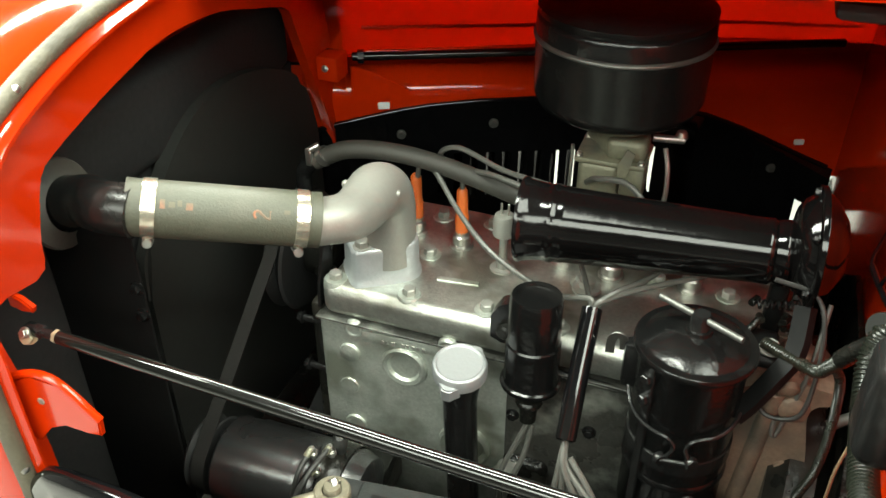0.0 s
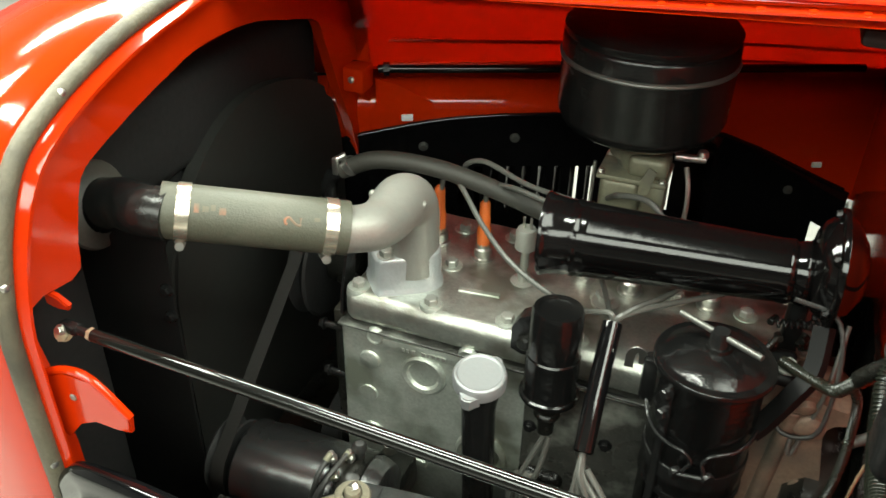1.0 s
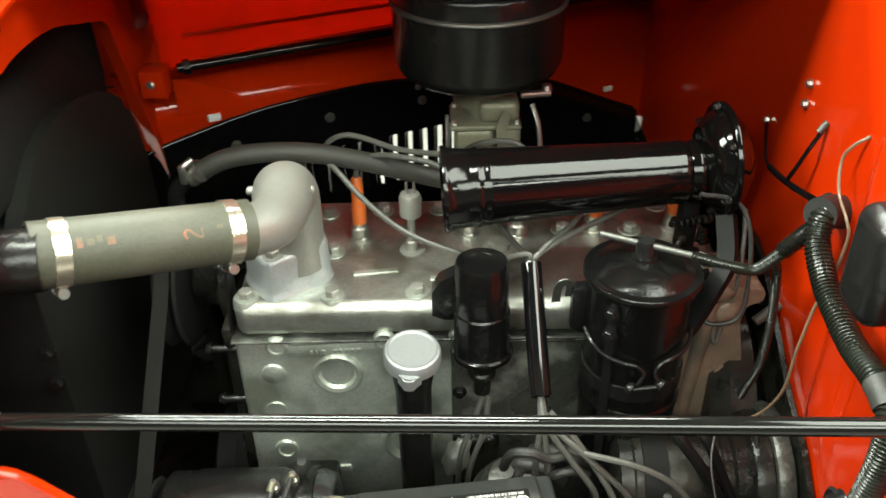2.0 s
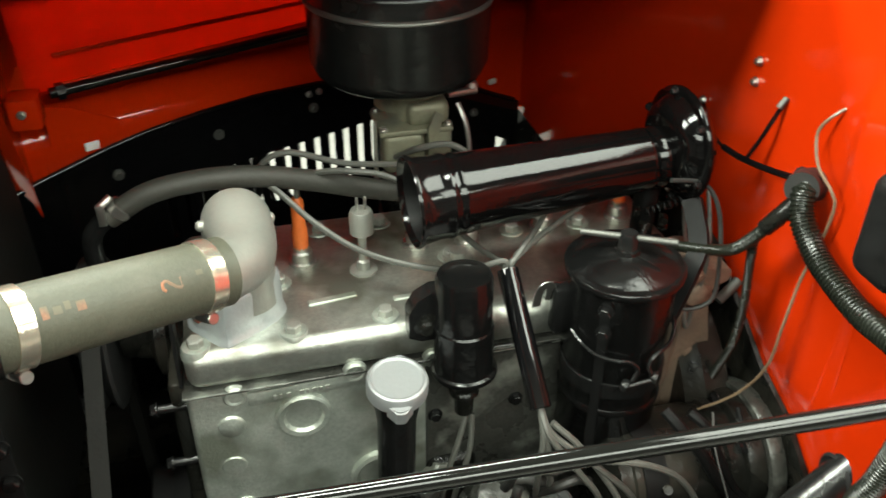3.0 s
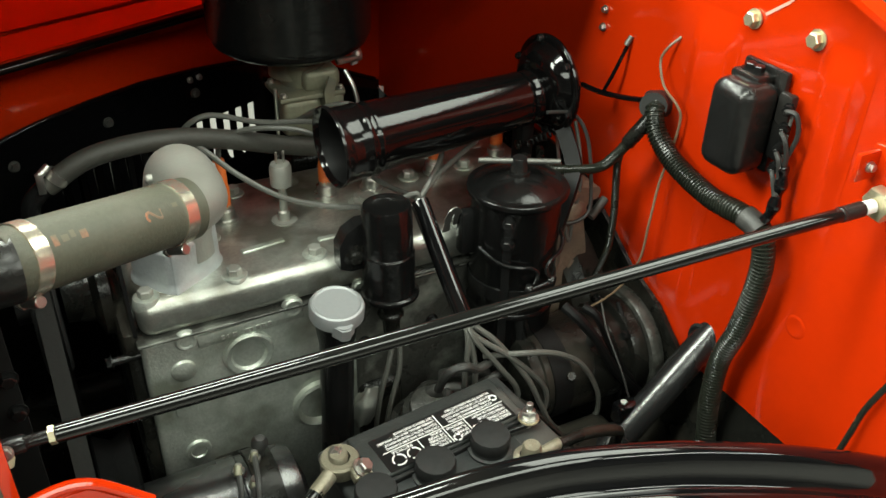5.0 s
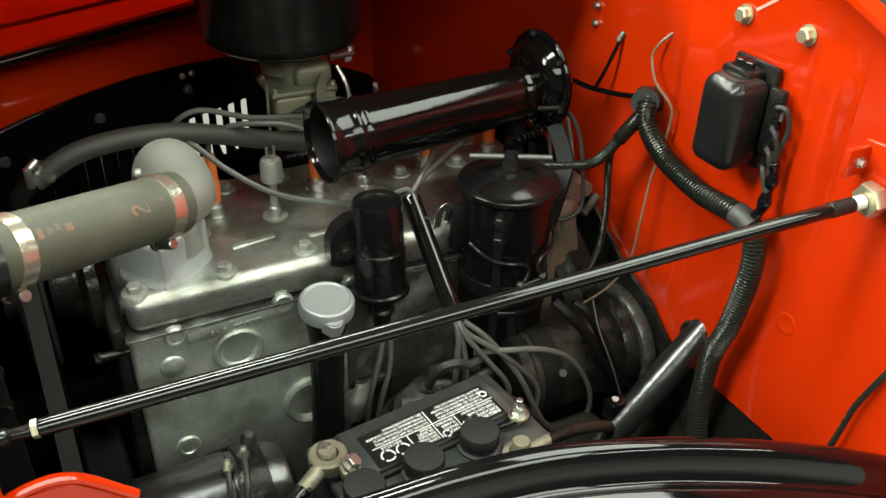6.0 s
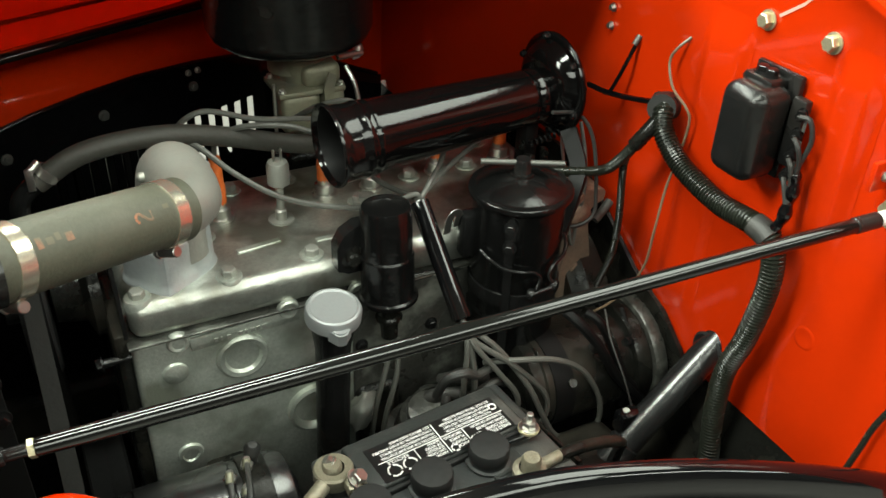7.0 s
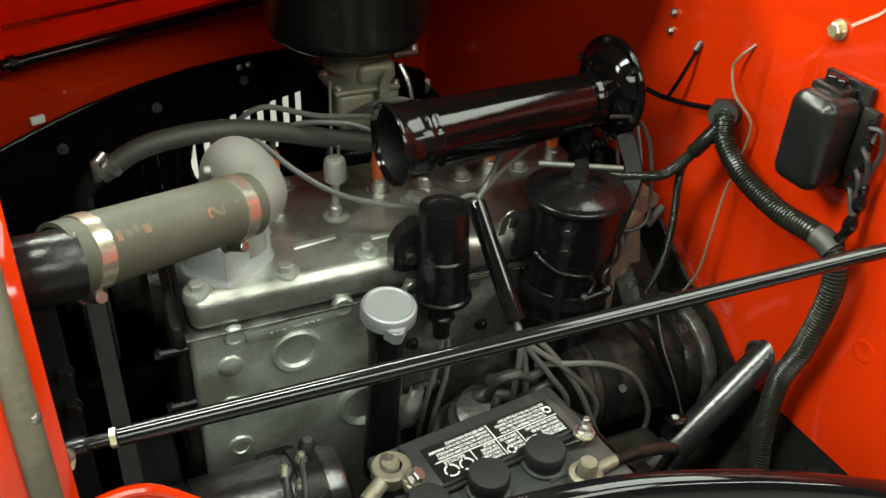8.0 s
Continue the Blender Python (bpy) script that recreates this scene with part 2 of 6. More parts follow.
# ---- the workshop round the vehicle ----
def room():
    fl = block(bmesh.new(), (-5, -5.95, -0.1), (5, 5, 0), 0)
    whole("floor", fl, CONCRETE, "light grey worn concrete workshop floor", "floor", kind="structure")
    ce = block(bmesh.new(), (-5, -5.95, CEILING + 0.08), (5, 5, CEILING + 0.2), 0)
    whole("ceiling", ce, PLASTER, "dark grey workshop ceiling above the vehicle", "ceiling", kind="structure")
    for name, lo, hi in (("wall_north", (-5, 5, 0), (5, 5.15, CEILING + 0.08)), ("wall_south", (-5, -5.95, 0), (5, -5.8, CEILING + 0.08)),
                         ("wall_west", (-5.15, -5.95, 0), (-5, 5.15, CEILING + 0.08)), ("wall_east", (5, -5.95, 0), (5.15, 5.15, CEILING + 0.08))):
        whole(name, block(bmesh.new(), lo, hi, 0), PAINTWALL, "plain grey painted workshop wall", "wall", kind="structure")
    for x, y, long, wide, watts in LAMPS:
        lamp = thing("ceiling_light", "long white unseen light panel added on the ceiling", "ceiling light", (x, y, CEILING), "workshop ceiling lights")
        part("housing", block(bmesh.new(), (x - long / 2 - 0.02, y - wide / 2 - 0.03, CEILING + 0.02), (x + long / 2 + 0.02, y + wide / 2 + 0.03, CEILING + 0.08), 0.006), PLASTER, lamp)
        data = bpy.data.lights.new("panel_light", "AREA")
        data.shape, data.size, data.size_y = "RECTANGLE", long, wide
        data.energy, data.color = watts, (0.93, 1.0, 0.87)
        ob = new("panel_light", data)
        ob.location = (x, y, CEILING)


room()


# ---- body of the vehicle ----
def far_y(x):
    """The far side of the engine bay, which widens towards the cowl."""
    return 1.03 + 0.445 * (x + 0.644)


MID = 0.64
RIM = [(0.243, 0.60), (0.243, 0.90), (0.242, 0.974), (0.241, 1.073), (0.244, 1.134), (0.264, 1.204), (0.300, 1.258), (0.364, 1.289), (0.46, 1.312), (0.564, 1.322), (MID, 1.325)]
RIM = RIM + [(2 * MID - y, z) for y, z in RIM[-2::-1]]


def bulk_x(y):
    """The bulkhead stands slightly askew to the engine."""
    return -0.600 - 0.0694 * (y - 0.28)


def rim_curve(step=3, grow=1.0, forward=0.0):
    """The edge of the nose opening, grown outwards and moved forwards."""
    out = []
    for p in curve_points([(y, z, 0) for y, z in RIM], step):
        y, z = MID + (p.x - MID) * grow, 0.75 + (p.y - 0.75) * grow
        out.append(Vector((bulk_x(p.x) - forward, y, z)))
    return out


def bridge(bm, rings):
    for a, b in zip(rings, rings[1:]):
        for i in range(len(a) - 1):
            bm.faces.new((a[i], a[i + 1], b[i + 1], b[i]))
    return bm


def nose_shell():
    nose = thing("nose_shell", "glossy orange-red painted front shell of an old truck", "car body", (-0.7, MID, 0.6))
    bm = bmesh.new()
    steps = ((-0.004, 1.012), (0.004, 1.030), (0.016, 1.042), (0.05, 1.045), (0.12, 1.025), (0.22, 0.96), (0.31, 0.82), (0.37, 0.55), (0.40, 0.3))
    part("shell", bridge(bm, [[bm.verts.new(v) for v in rim_curve(3, s, f)] for f, s in steps]), RED, nose, "", 60)
    # raised rim, then the recessed bulkhead with its opening
    bm = bmesh.new()
    rings = [[bm.verts.new(v) for v in rim_curve(3, s, f)] for f, s in ((-0.004, 1.012), (-0.011, 1.008), (-0.017, 1.000), (-0.017, 0.993), (-0.012, 0.988), (0.000, 0.986), (0.003, 0.982))]
    inner = [(0.272, 0.60), (0.274, 0.90), (0.272, 0.97), (0.268, 1.05), (0.263, 1.128), (0.330, 1.124), (0.342, 1.16), (0.363, 1.212), (0.394, 1.227), (0.43, 1.236), (0.474, 1.246), (0.53, 1.256), (0.577, 1.263), (0.64, 1.262), (0.717, 1.252), (0.80, 1.228), (0.888, 1.200), (0.911, 1.165), (0.931, 1.122), (0.965, 1.05), (1.005, 0.966), (1.027, 0.87), (1.03, 0.60)]
    pts = curve_points([(y, z, 0) for y, z in inner], 6)
    n = len(rings[0])
    flat = [pts[round(i * (len(pts) - 1) / (n - 1))] for i in range(n)]
    rings.append([bm.verts.new((bulk_x(p.x) - 0.003, p.x, p.y)) for p in flat])
    rings.append([bm.verts.new((bulk_x(p.x) - 0.022, p.x + (p.x - MID) * 0.015, p.y)) for p in flat])
    part("bulkhead", bridge(bm, rings), RED, nose, "orange-red bulkhead with a large opening", 40)
    # welt beside the rim, stapled down with rivets
    path = rim_curve(5, 1.024, -0.001)
    part("welt", sweep(bmesh.new(), path, 0.0092, 12), SEAL, nose, "tan woven rubber welt")
    for p in path[9::13]:
        way = Vector((0.8, p.y - MID, p.z - 0.95)).normalized()
        piece("rivet", RIVET, nose, frame_at(p + way * 0.0075, way))
    return nose


RIVET = mesh_from("rivet", revolve(bmesh.new(), [(0.0045, 0), (0.0042, 0.0012), (0.0025, 0.0024), (0, 0.0028)], None, 10), STEEL)
PAINTED_RIVET = mesh_from("rivet", revolve(bmesh.new(), [(0.0045, 0), (0.0042, 0.0012), (0.0025, 0.0024), (0, 0.0028)], None, 10), RED)
nose_shell()


def hood_brackets():
    b = thing("hood_catch_bracket", "orange-red folded steel hood catch bracket on the bulkhead", "bracket", (-0.6, 0.26, 1.03))
    m = frame_at((0, 0.258, 0), (0, -1, 0))
    shape = [(-0.625, 1.000), (-0.600, 1.058), (-0.572, 1.073), (-0.540, 1.072), (-0.503, 1.038), (-0.505, 1.020), (-0.520, 1.018), (-0.545, 1.022), (-0.565, 1.012), (-0.585, 0.985)]
    part("plate", plate(bmesh.new(), shape, 0.006, m, 0.0015), RED, b)
    part("fold", sweep(bmesh.new(), curve_points([(-0.600, 0.2545, 1.060), (-0.572, 0.2545, 1.0745), (-0.540, 0.2545, 1.0735), (-0.503, 0.2545, 1.039)], 5), 0.0042, 10), RED, b)
    piece("screw", TINYBOLT, b, frame_at((-0.565, 0.256, 1.045), (0, -1, 0)))
    e = thing("rod_ear", "orange-red ear that holds the brace rod", "bracket", (-0.6, 0.275, 1.1))
    part("ear", plate(bmesh.new(), [(-0.615, 1.112), (-0.600, 1.112), (-0.590, 1.110), (-0.588, 1.116), (-0.600, 1.124), (-0.615, 1.128)], 0.006, frame_at((0, 0.298, 0), (0, -1, 0)), 0.0015), RED, e)
    piece("bolt", SMALLBRASS, e, frame_at((-0.588, 0.280, 1.094), (0.5, -1, 0.3)))


hood_brackets()


def firewall():
    fw = thing("firewall", "glossy orange-red pressed steel firewall behind the engine", "firewall", (0.17, MID, 0.81), kind="structure")
    X = 0.168
    top = [(0.02, 0.81), (0.03, 0.95), (0.06, 1.10), (0.13, 1.22), (0.20, 1.275), (0.29, 1.312), (0.45, 1.358), (MID, 1.374)]
    outline = top + [(2 * MID - y, z) for y, z in top[-2::-1]]
    outline[0] = (0.03, 0.815)
    outline[-1] = (1.50, 0.81)
    outline[-2] = (1.50, 0.95)
    outline[-3] = (1.46, 1.08)
    outline[-4] = (1.36, 1.18)
    outline[-5] = (1.20, 1.27)
    m = Matrix(((0, 0, 1, X), (1, 0, 0, 0), (0, 1, 0, 0), (0, 0, 0, 1)))
    part("panel", plate(bmesh.new(), outline, 0.004, m), RED, fw)
    # pressed ribs and buttons standing out of the sheet
    for y0, y1, z0, z1, d, edge in ((0.262, 0.326, 1.04, 1.266, 0.0070, 0.020), (0.425, 0.500, 0.86, 1.252, 0.0050, 0.018)):
        bm = bmesh.new()
        rows = []
        for i in range(33):
            row = []
            for j in range(25):
                y, z = y0 + (y1 - y0) * j / 24, z0 + (z1 - z0) * i / 32
                f = min(1, min(y - y0, y1 - y) / edge) * min(1, (z1 - z) / (edge * 2), (z - z0) / (edge * 3))
                row.append(bm.verts.new((X - 0.0004 - d * f * f * (3 - 2 * f), y, z)))
            rows.append(row)
        part("rib", bridge(bm, rows), RED, fw, "", 80)
    for y, z in ((0.268, 0.962),):
        part("button", revolve(bmesh.new(), [(0.014, 0), (0.0125, 0.0008), (0.0105, 0.0011), (0.0085, 0.0006), (0, 0.0005)], frame_at((X, y, z), (-1, 0, 0)), 20), RED, fw)
    # cowl lip that the hood closes on
    lip = [Vector((X - 0.008, y, z)) for y, z in [(p.x, p.y) for p in curve_points([(y, z, 0) for y, z in outline[1:-1]], 4)]]
    part("lip", sweep(bmesh.new(), lip, 1, section=[(-0.012, -0.003), (0.012, -0.003), (0.012, 0.003), (-0.012, 0.003)]), RED, fw)
    part("grommet", revolve(bmesh.new(), [(0, 0), (0.022, 0), (0.025, 0.003), (0.022, 0.006), (0.018, 0.002), (0, 0.001)], frame_at((X, 0.385, 0.856), (-1, 0, 0)), 24), MATT, fw, "black rubber column grommet")
    part("scratch", plate(bmesh.new(), [(0.405, 1.266), (0.378, 1.286), (0.372, 1.293), (0.370, 1.291), (0.378, 1.282), (0.403, 1.2635)], 0.0005, Matrix(((0, 0, -1, X - 0.0002), (1, 0, 0, 0), (0, 1, 0, 0), (0, 0, 0, 1)))), PINK, fw, "pale scratch in the paint")
    for y, z in ((0.334, 1.261), (0.416, 1.257)):
        piece("bolt", BIGBOLT, fw, frame_at((X - 0.001, y, z), (-1, 0, 0)), "yellow-plated bolt")
    for y, z in ((0.660, 1.173), (0.660, 1.196), (0.752, 1.112)):
        piece("screw", TINYBOLT, fw, frame_at((X - 0.001, y, z), (-1, 0, 0)))
    # sloping toe board and tunnel under the firewall
    toe = plate(bmesh.new(), [(0.12, 0), (1.42, 0), (1.42, 0.5), (0.12, 0.5)], 0.004, Matrix(((0, -0.35, 1, X + 0.006), (1, 0, 0, 0), (0, -0.94, 0, 0.815), (0, 0, 0, 1))))
    part("toe_board", toe, GRIME, fw, "greasy black toe board")
    tunnel = [(0.40, 0.795), (0.414, 0.822), (0.465, 0.861), (0.531, 0.885), (0.602, 0.931), (0.66, 0.966), (0.70, 0.976), (0.83, 0.976), (0.90, 0.93), (1.0, 0.86), (1.05, 0.5), (0.40, 0.5)]
    part("tunnel_cover", plate(bmesh.new(), tunnel, 0.006, Matrix(((0, 0, 1, X - 0.009), (1, 0, 0, 0), (0, 1, 0, 0), (0, 0, 0, 1)))), GRIME, fw, "greasy black gearbox cover plate")
    return fw


firewall()


def far_side():
    """Splash panel with louvres, fender wall and the closed half of the hood."""
    panel = thing("splash_panel", "gloss black louvred splash panel bolted to the inner fender", "panel", (-0.3, far_y(-0.3), 0.5))
    ax = Vector((1, 0.445, 0)).normalized()
    nx = Vector((0.445, -1, 0)).normalized()
    base = Vector((-0.644, 1.03, 0))
    m = Matrix(((ax.x, 0, nx.x, base.x), (ax.y, 0, nx.y, base.y), (0, 1, 0, 0), (0, 0, 0, 1)))
    k = 1 / ax.x

    def top(x):
        pts = [(-0.70, 0.94), (-0.647, 0.955), (-0.56, 0.975), (-0.506, 0.984), (-0.43, 0.990), (-0.347, 0.992), (-0.25, 0.985), (-0.16, 0.972), (-0.071, 0.952), (-0.01, 0.925), (0.05, 0.893), (0.107, 0.862), (0.16, 0.835)]
        for (a, za), (b, zb) in zip(pts, pts[1:]):
            if a <= x <= b:
                return za + (zb - za) * (x - a) / (b - a)
        return pts[0][1] if x < pts[0][0] else pts[-1][1]

    first, pitch, count, wide = -0.490, 0.0261, 14, 0.0140
    slots = [(first + i * pitch - wide / 2, first + i * pitch + wide / 2) for i in range(count)]
    xs = sorted({-0.69, 0.110, 0.134, 0.162, *[v for s in slots for v in s], *[-0.69 + i * 0.02 for i in range(9)], *[-0.13 + i * 0.03 for i in range(10)]})
    bm = bmesh.new()

    def quad_prism(x0, x1, zs0, zs1):
        vs = [[bm.verts.new(m @ Vector(((x + 0.644) * k, z, d))) for x, z in ((x0, zs0[0]), (x1, zs0[1]), (x1, zs1[1]), (x0, zs1[0]))] for d in (-0.0015, 0.0015)]
        a, b = vs
        bm.faces.new(a[::-1])
        bm.faces.new(b)
        for i in range(4):
            bm.faces.new((a[i], a[(i + 1) % 4], b[(i + 1) % 4], b[i]))

    for x0, x1 in zip(xs, xs[1:]):
        mid = (x0 + x1) / 2
        if 0.110 < mid < 0.134:
            quad_prism(x0, x1, (0.775, 0.76), (top(x0), top(x1)))
            quad_prism(x0, x1, (0.35, 0.35), (0.722, 0.735))
        elif any(a < mid < b for a, b in slots):
            quad_prism(x0, x1, (0.893, 0.893), (top(x0), top(x1)))
            quad_prism(x0, x1, (0.35, 0.35), (0.800, 0.800))
        else:
            quad_prism(x0, x1, (0.35, 0.35), (top(x0), top(x1)))
    bmesh.ops.remove_doubles(bm, verts=bm.verts, dist=0.0002)
    part("sheet", bm, BLACK, panel, "", 20)
    edge = [m @ Vector(((x + 0.644) * k, top(x) + 0.001, 0.001)) for x in [-0.69 + i * 0.02 for i in range(43)]]
    part("rolled_edge", sweep(bmesh.new(), edge, 0.0045, 12), BLACK, panel)
    # pressed louvre hoods, open towards the front
    bm = bmesh.new()
    prof = [(-0.0072, 0.0012), (-0.0055, 0.006), (0.0, 0.0115), (0.0055, 0.0150)]
    cols = []
    for j, zz in enumerate((0.798, 0.802, 0.815, 0.88, 0.891, 0.895)):
        f = (0.1, 0.6, 1, 1, 0.6, 0.1)[j]
        cols.append([bm.verts.new((u, zz - 0.8465, -0.001 - d * f)) for u, d in prof])
    for a, b in zip(cols, cols[1:]):
        for i in range(len(prof) - 1):
            bm.faces.new((a[i], a[i + 1], b[i + 1], b[i]))
    geom = bm.faces[:]
    bmesh.ops.solidify(bm, geom=geom, thickness=0.0012)
    louvre = mesh_from("louvre", bm, BLACK)
    for a, b in slots:
        piece("louvre", louvre, panel, m @ Matrix.Translation((((a + b) / 2 + 0.644) * k, 0.8465, 0)))
    for x, z in ((-0.553, 0.933), (-0.408, 0.949), (-0.256, 0.947), (-0.100, 0.912), (0.055, 0.843)):
        piece("bolt", PANELBOLT, panel, m @ Matrix.Translation(((x + 0.644) * k, z, 0.0015)))
    for x, z in ((-0.245, 0.972), (-0.262, 0.972)):
        piece("screw", TINYBOLT, panel, m @ Matrix.Translation(((x + 0.644) * k, z, 0.0015)))

    wall = thing("inner_fender", "glossy red inner fender wall with a rolled ledge", "fender", (-0.3, far_y(-0.3) + 0.05, 0.9))
    bm = bmesh.new()
    prof = [(-0.010, 0.935), (-0.008, 0.95), (-0.003, 0.972), (0.001, 0.988), (0.0020, 0.999), (0.0010, 1.008), (-0.0025, 1.017), (-0.008, 1.025), (-0.016, 1.033), (-0.026, 1.040), (-0.036, 1.048), (-0.043, 1.060), (-0.032, 1.073), (0.004, 1.076)]
    cols = []
    for i in range(25):
        x = -0.70 + i * (0.90 / 24)
        cols.append([bm.verts.new(Vector((x, far_y(x), min(z, top(x) - 0.02 + 0.01 * j) if j < 2 else z)) + nx * d) for j, (d, z) in enumerate(prof)])
    for a, b in zip(cols, cols[1:]):
        for i in range(len(prof) - 1):
            bm.faces.new((a[i], a[i + 1], b[i + 1], b[i]))
    part("wall", bm, RED, wall, "", 50)
    # ribs and the front gusset
    for x in (-0.575, -0.02):
        p = Vector((x, far_y(x), 0)) + nx * -0.046
        part("rib", block(bmesh.new(), (-0.007, -0.012, 1.066), (0.007, 0.012, 1.20), 0.004, 2, Matrix(((ax.x, -nx.x, 0, p.x), (ax.y, -nx.y, 0, p.y), (0, 0, 1, 0), (0, 0, 0, 1)))), RED, wall)
    part("gusset", plate(bmesh.new(), [(0.02, 1.005), (0.115, 1.005), (0.115, 1.018), (0.055, 1.052), (0.02, 1.062)], 0.006, m @ Matrix.Translation((0, 0, 0.004)), 0.001), RED, wall)
    # two small white blocks on the wall
    part("clip", block(bmesh.new(), (0.062, 0.984, 0.004), (0.082, 0.996, 0.010), 0.002, 2, m), WHITE, wall, "small white block on the fender wall")
    part("clip", block(bmesh.new(), (0.792, 0.894, 0.008), (0.810, 0.904, 0.014), 0.002, 2, m), WHITE, wall, "small white block on the fender wall")

    hood = thing("hood_half", "orange-red hood half closed over the far side", "hood", (-0.2, 0.9, 1.3))
    front = [(MID, 1.322), (0.76, 1.316), (0.87, 1.298), (0.95, 1.262), (1.00, 1.20), (1.022, 1.12), (1.034, 1.055)]
    rear = [(MID, 1.374), (0.85, 1.362), (1.05, 1.318), (1.22, 1.245), (1.33, 1.165), (1.375, 1.11), (1.41, 1.055)]
    fc, rc = curve_points([(0, *p) for p in front], 5), curve_points([(0, *p) for p in rear], 5)
    bm = bmesh.new()
    cols = []
    for i in range(17):
        f = i / 16
        x = -0.665 + 0.845 * f
        cols.append([bm.verts.new((x, a.y + (b.y - a.y) * f, a.z + (b.z - a.z) * f)) for a, b in zip(fc, rc)])
    for a, b in zip(cols, cols[1:]):
        for j in range(len(a) - 1):
            bm.faces.new((a[j], a[j + 1], b[j + 1], b[j]))
    bmesh.ops.solidify(bm, geom=bm.faces[:], thickness=0.0015)
    part("panel", bm, RED, hood, "", 40)
    # pressed strengthening beads inside
    for f in (0.93, 0.80):
        a = [fc[int(f * (len(fc) - 1))], rc[int(f * (len(rc) - 1))]]
        part("bead", sweep(bmesh.new(), [Vector((-0.59, a[0].y - 0.004, a[0].z)), Vector((0.14, a[1].y - 0.004, a[1].z))], 0.0032, 8), RED, hood)
    # the near half folded over on top, seen by its hinge edge
    over = thing("hood_half", "orange-red hood half folded back over its centre hinge", "hood", (-0.2, 0.8, 1.38))
    bm = bmesh.new()
    cols = []
    for i in range(17):
        f = i / 16
        x = -0.655 + 0.832 * f
        cols.append([bm.verts.new((x, a.y + (b.y - a.y) * f + 0.01, a.z + (b.z - a.z) * f + 0.018 + 0.03 * j / len(fc))) for j, (a, b) in enumerate(zip(fc[:22], rc[:22]))])
    for a, b in zip(cols, cols[1:]):
        for j in range(len(a) - 1):
            bm.faces.new((a[j], a[j + 1], b[j + 1], b[j]))
    bmesh.ops.solidify(bm, geom=bm.faces[:], thickness=0.0015)
    part("panel", bm, RED, over, "", 40)
    a, b = Vector((-0.60, MID + 0.014, 1.323)), Vector((0.157, MID + 0.014, 1.382))
    d = (b - a).normalized()
    hinge = part("hinge_leaf", sweep(bmesh.new(), [a, b], 1, section=[(-0.012, -0.0012), (0.012, -0.0012), (0.012, 0.0012), (-0.012, 0.0012)]), RED, over, "hinge strip with a row of rivets")
    part("hinge_pin", sweep(bmesh.new(), [a + Vector((0, 0.010, 0.006)), b + Vector((0, 0.010, 0.006))], 0.005, 8), RED, over)
    for i in range(17):
        p = a + (b - a) * ((i + 0.5) / 17)
        piece("rivet", PAINTED_RIVET, hinge, frame_at(p + Vector((0, -0.004, 0.0012)), (0, 0, 1)))
    rest = thing("hood_rest", "black rubber hood rest on the cowl", "bumper", (0.12, 0.72, 1.25))
    part("block", block(bmesh.new(), (0.050, 0.705, 1.326), (0.160, 0.750, 1.346), 0.008), RUBBER, rest)
    part("stem", block(bmesh.new(), (0.152, 0.715, 1.290), (0.166, 0.735, 1.328), 0.003), SATIN, rest)


far_side()


def fender():
    fd = thing("front_fender", "gloss black front fender with a rolled inner edge", "fender", (-0.1, 0.1, 0.5))
    crest = [(-0.95, 0.36), (-0.80, 0.56), (-0.70, 0.76), (-0.62, 0.91), (-0.58, 0.962), (-0.549, 0.983), (-0.488, 0.999), (-0.42, 1.012), (-0.342, 1.024), (-0.276, 1.033), (-0.202, 1.033), (-0.11, 1.016), (-0.041, 0.996), (0.021, 0.975), (0.075, 0.954), (0.120, 0.935), (0.163, 0.915)]
    path = curve_points([(x, 0.25 - 0.178 * (x + 0.644), z) for x, z in crest], 6)
    section = [(0.006, -0.055), (0.006, -0.013), (0.005, -0.006), (0.001, -0.001), (-0.004, 0.000), (-0.009, -0.001), (-0.013, -0.004), (-0.0155, -0.009), (-0.017, -0.019), (-0.019, -0.027), (-0.022, -0.031), (-0.025, -0.032), (-0.028, -0.0305), (-0.032, -0.0315), (-0.040, -0.036), (-0.06, -0.047), (-0.10, -0.070), (-0.15, -0.105), (-0.20, -0.155), (-0.24, -0.24), (-0.26, -0.40)]
    bm = bmesh.new()
    cols = []
    for i, p in enumerate(path):
        t = (path[min(i + 1, len(path) - 1)] - path[max(i - 1, 0)]).normalized()
        nrm = Vector((-t.z, 0, t.x))
        cols.append([bm.verts.new(p + Vector((0, dy, 0)) + nrm * dz) for dy, dz in section])
    for a, b in zip(cols, cols[1:]):
        for j in range(len(section) - 1):
            bm.faces.new((a[j], a[j + 1], b[j + 1], b[j]))
    part("panel", bm, BLACK, fd, "", 50)
    # dark wheel-house under the edge
    bm = bmesh.new()
    vs = [[bm.verts.new((p.x, p.y + 0.004, z)) for p in path] for z in (0.25,)]
    up = [bm.verts.new((p.x, p.y + 0.004, p.z - 0.05)) for p in path]
    for i in range(len(path) - 1):
        bm.faces.new((vs[0][i], vs[0][i + 1], up[i + 1], up[i]))
    part("apron", bm, MATT, fd)


fender()


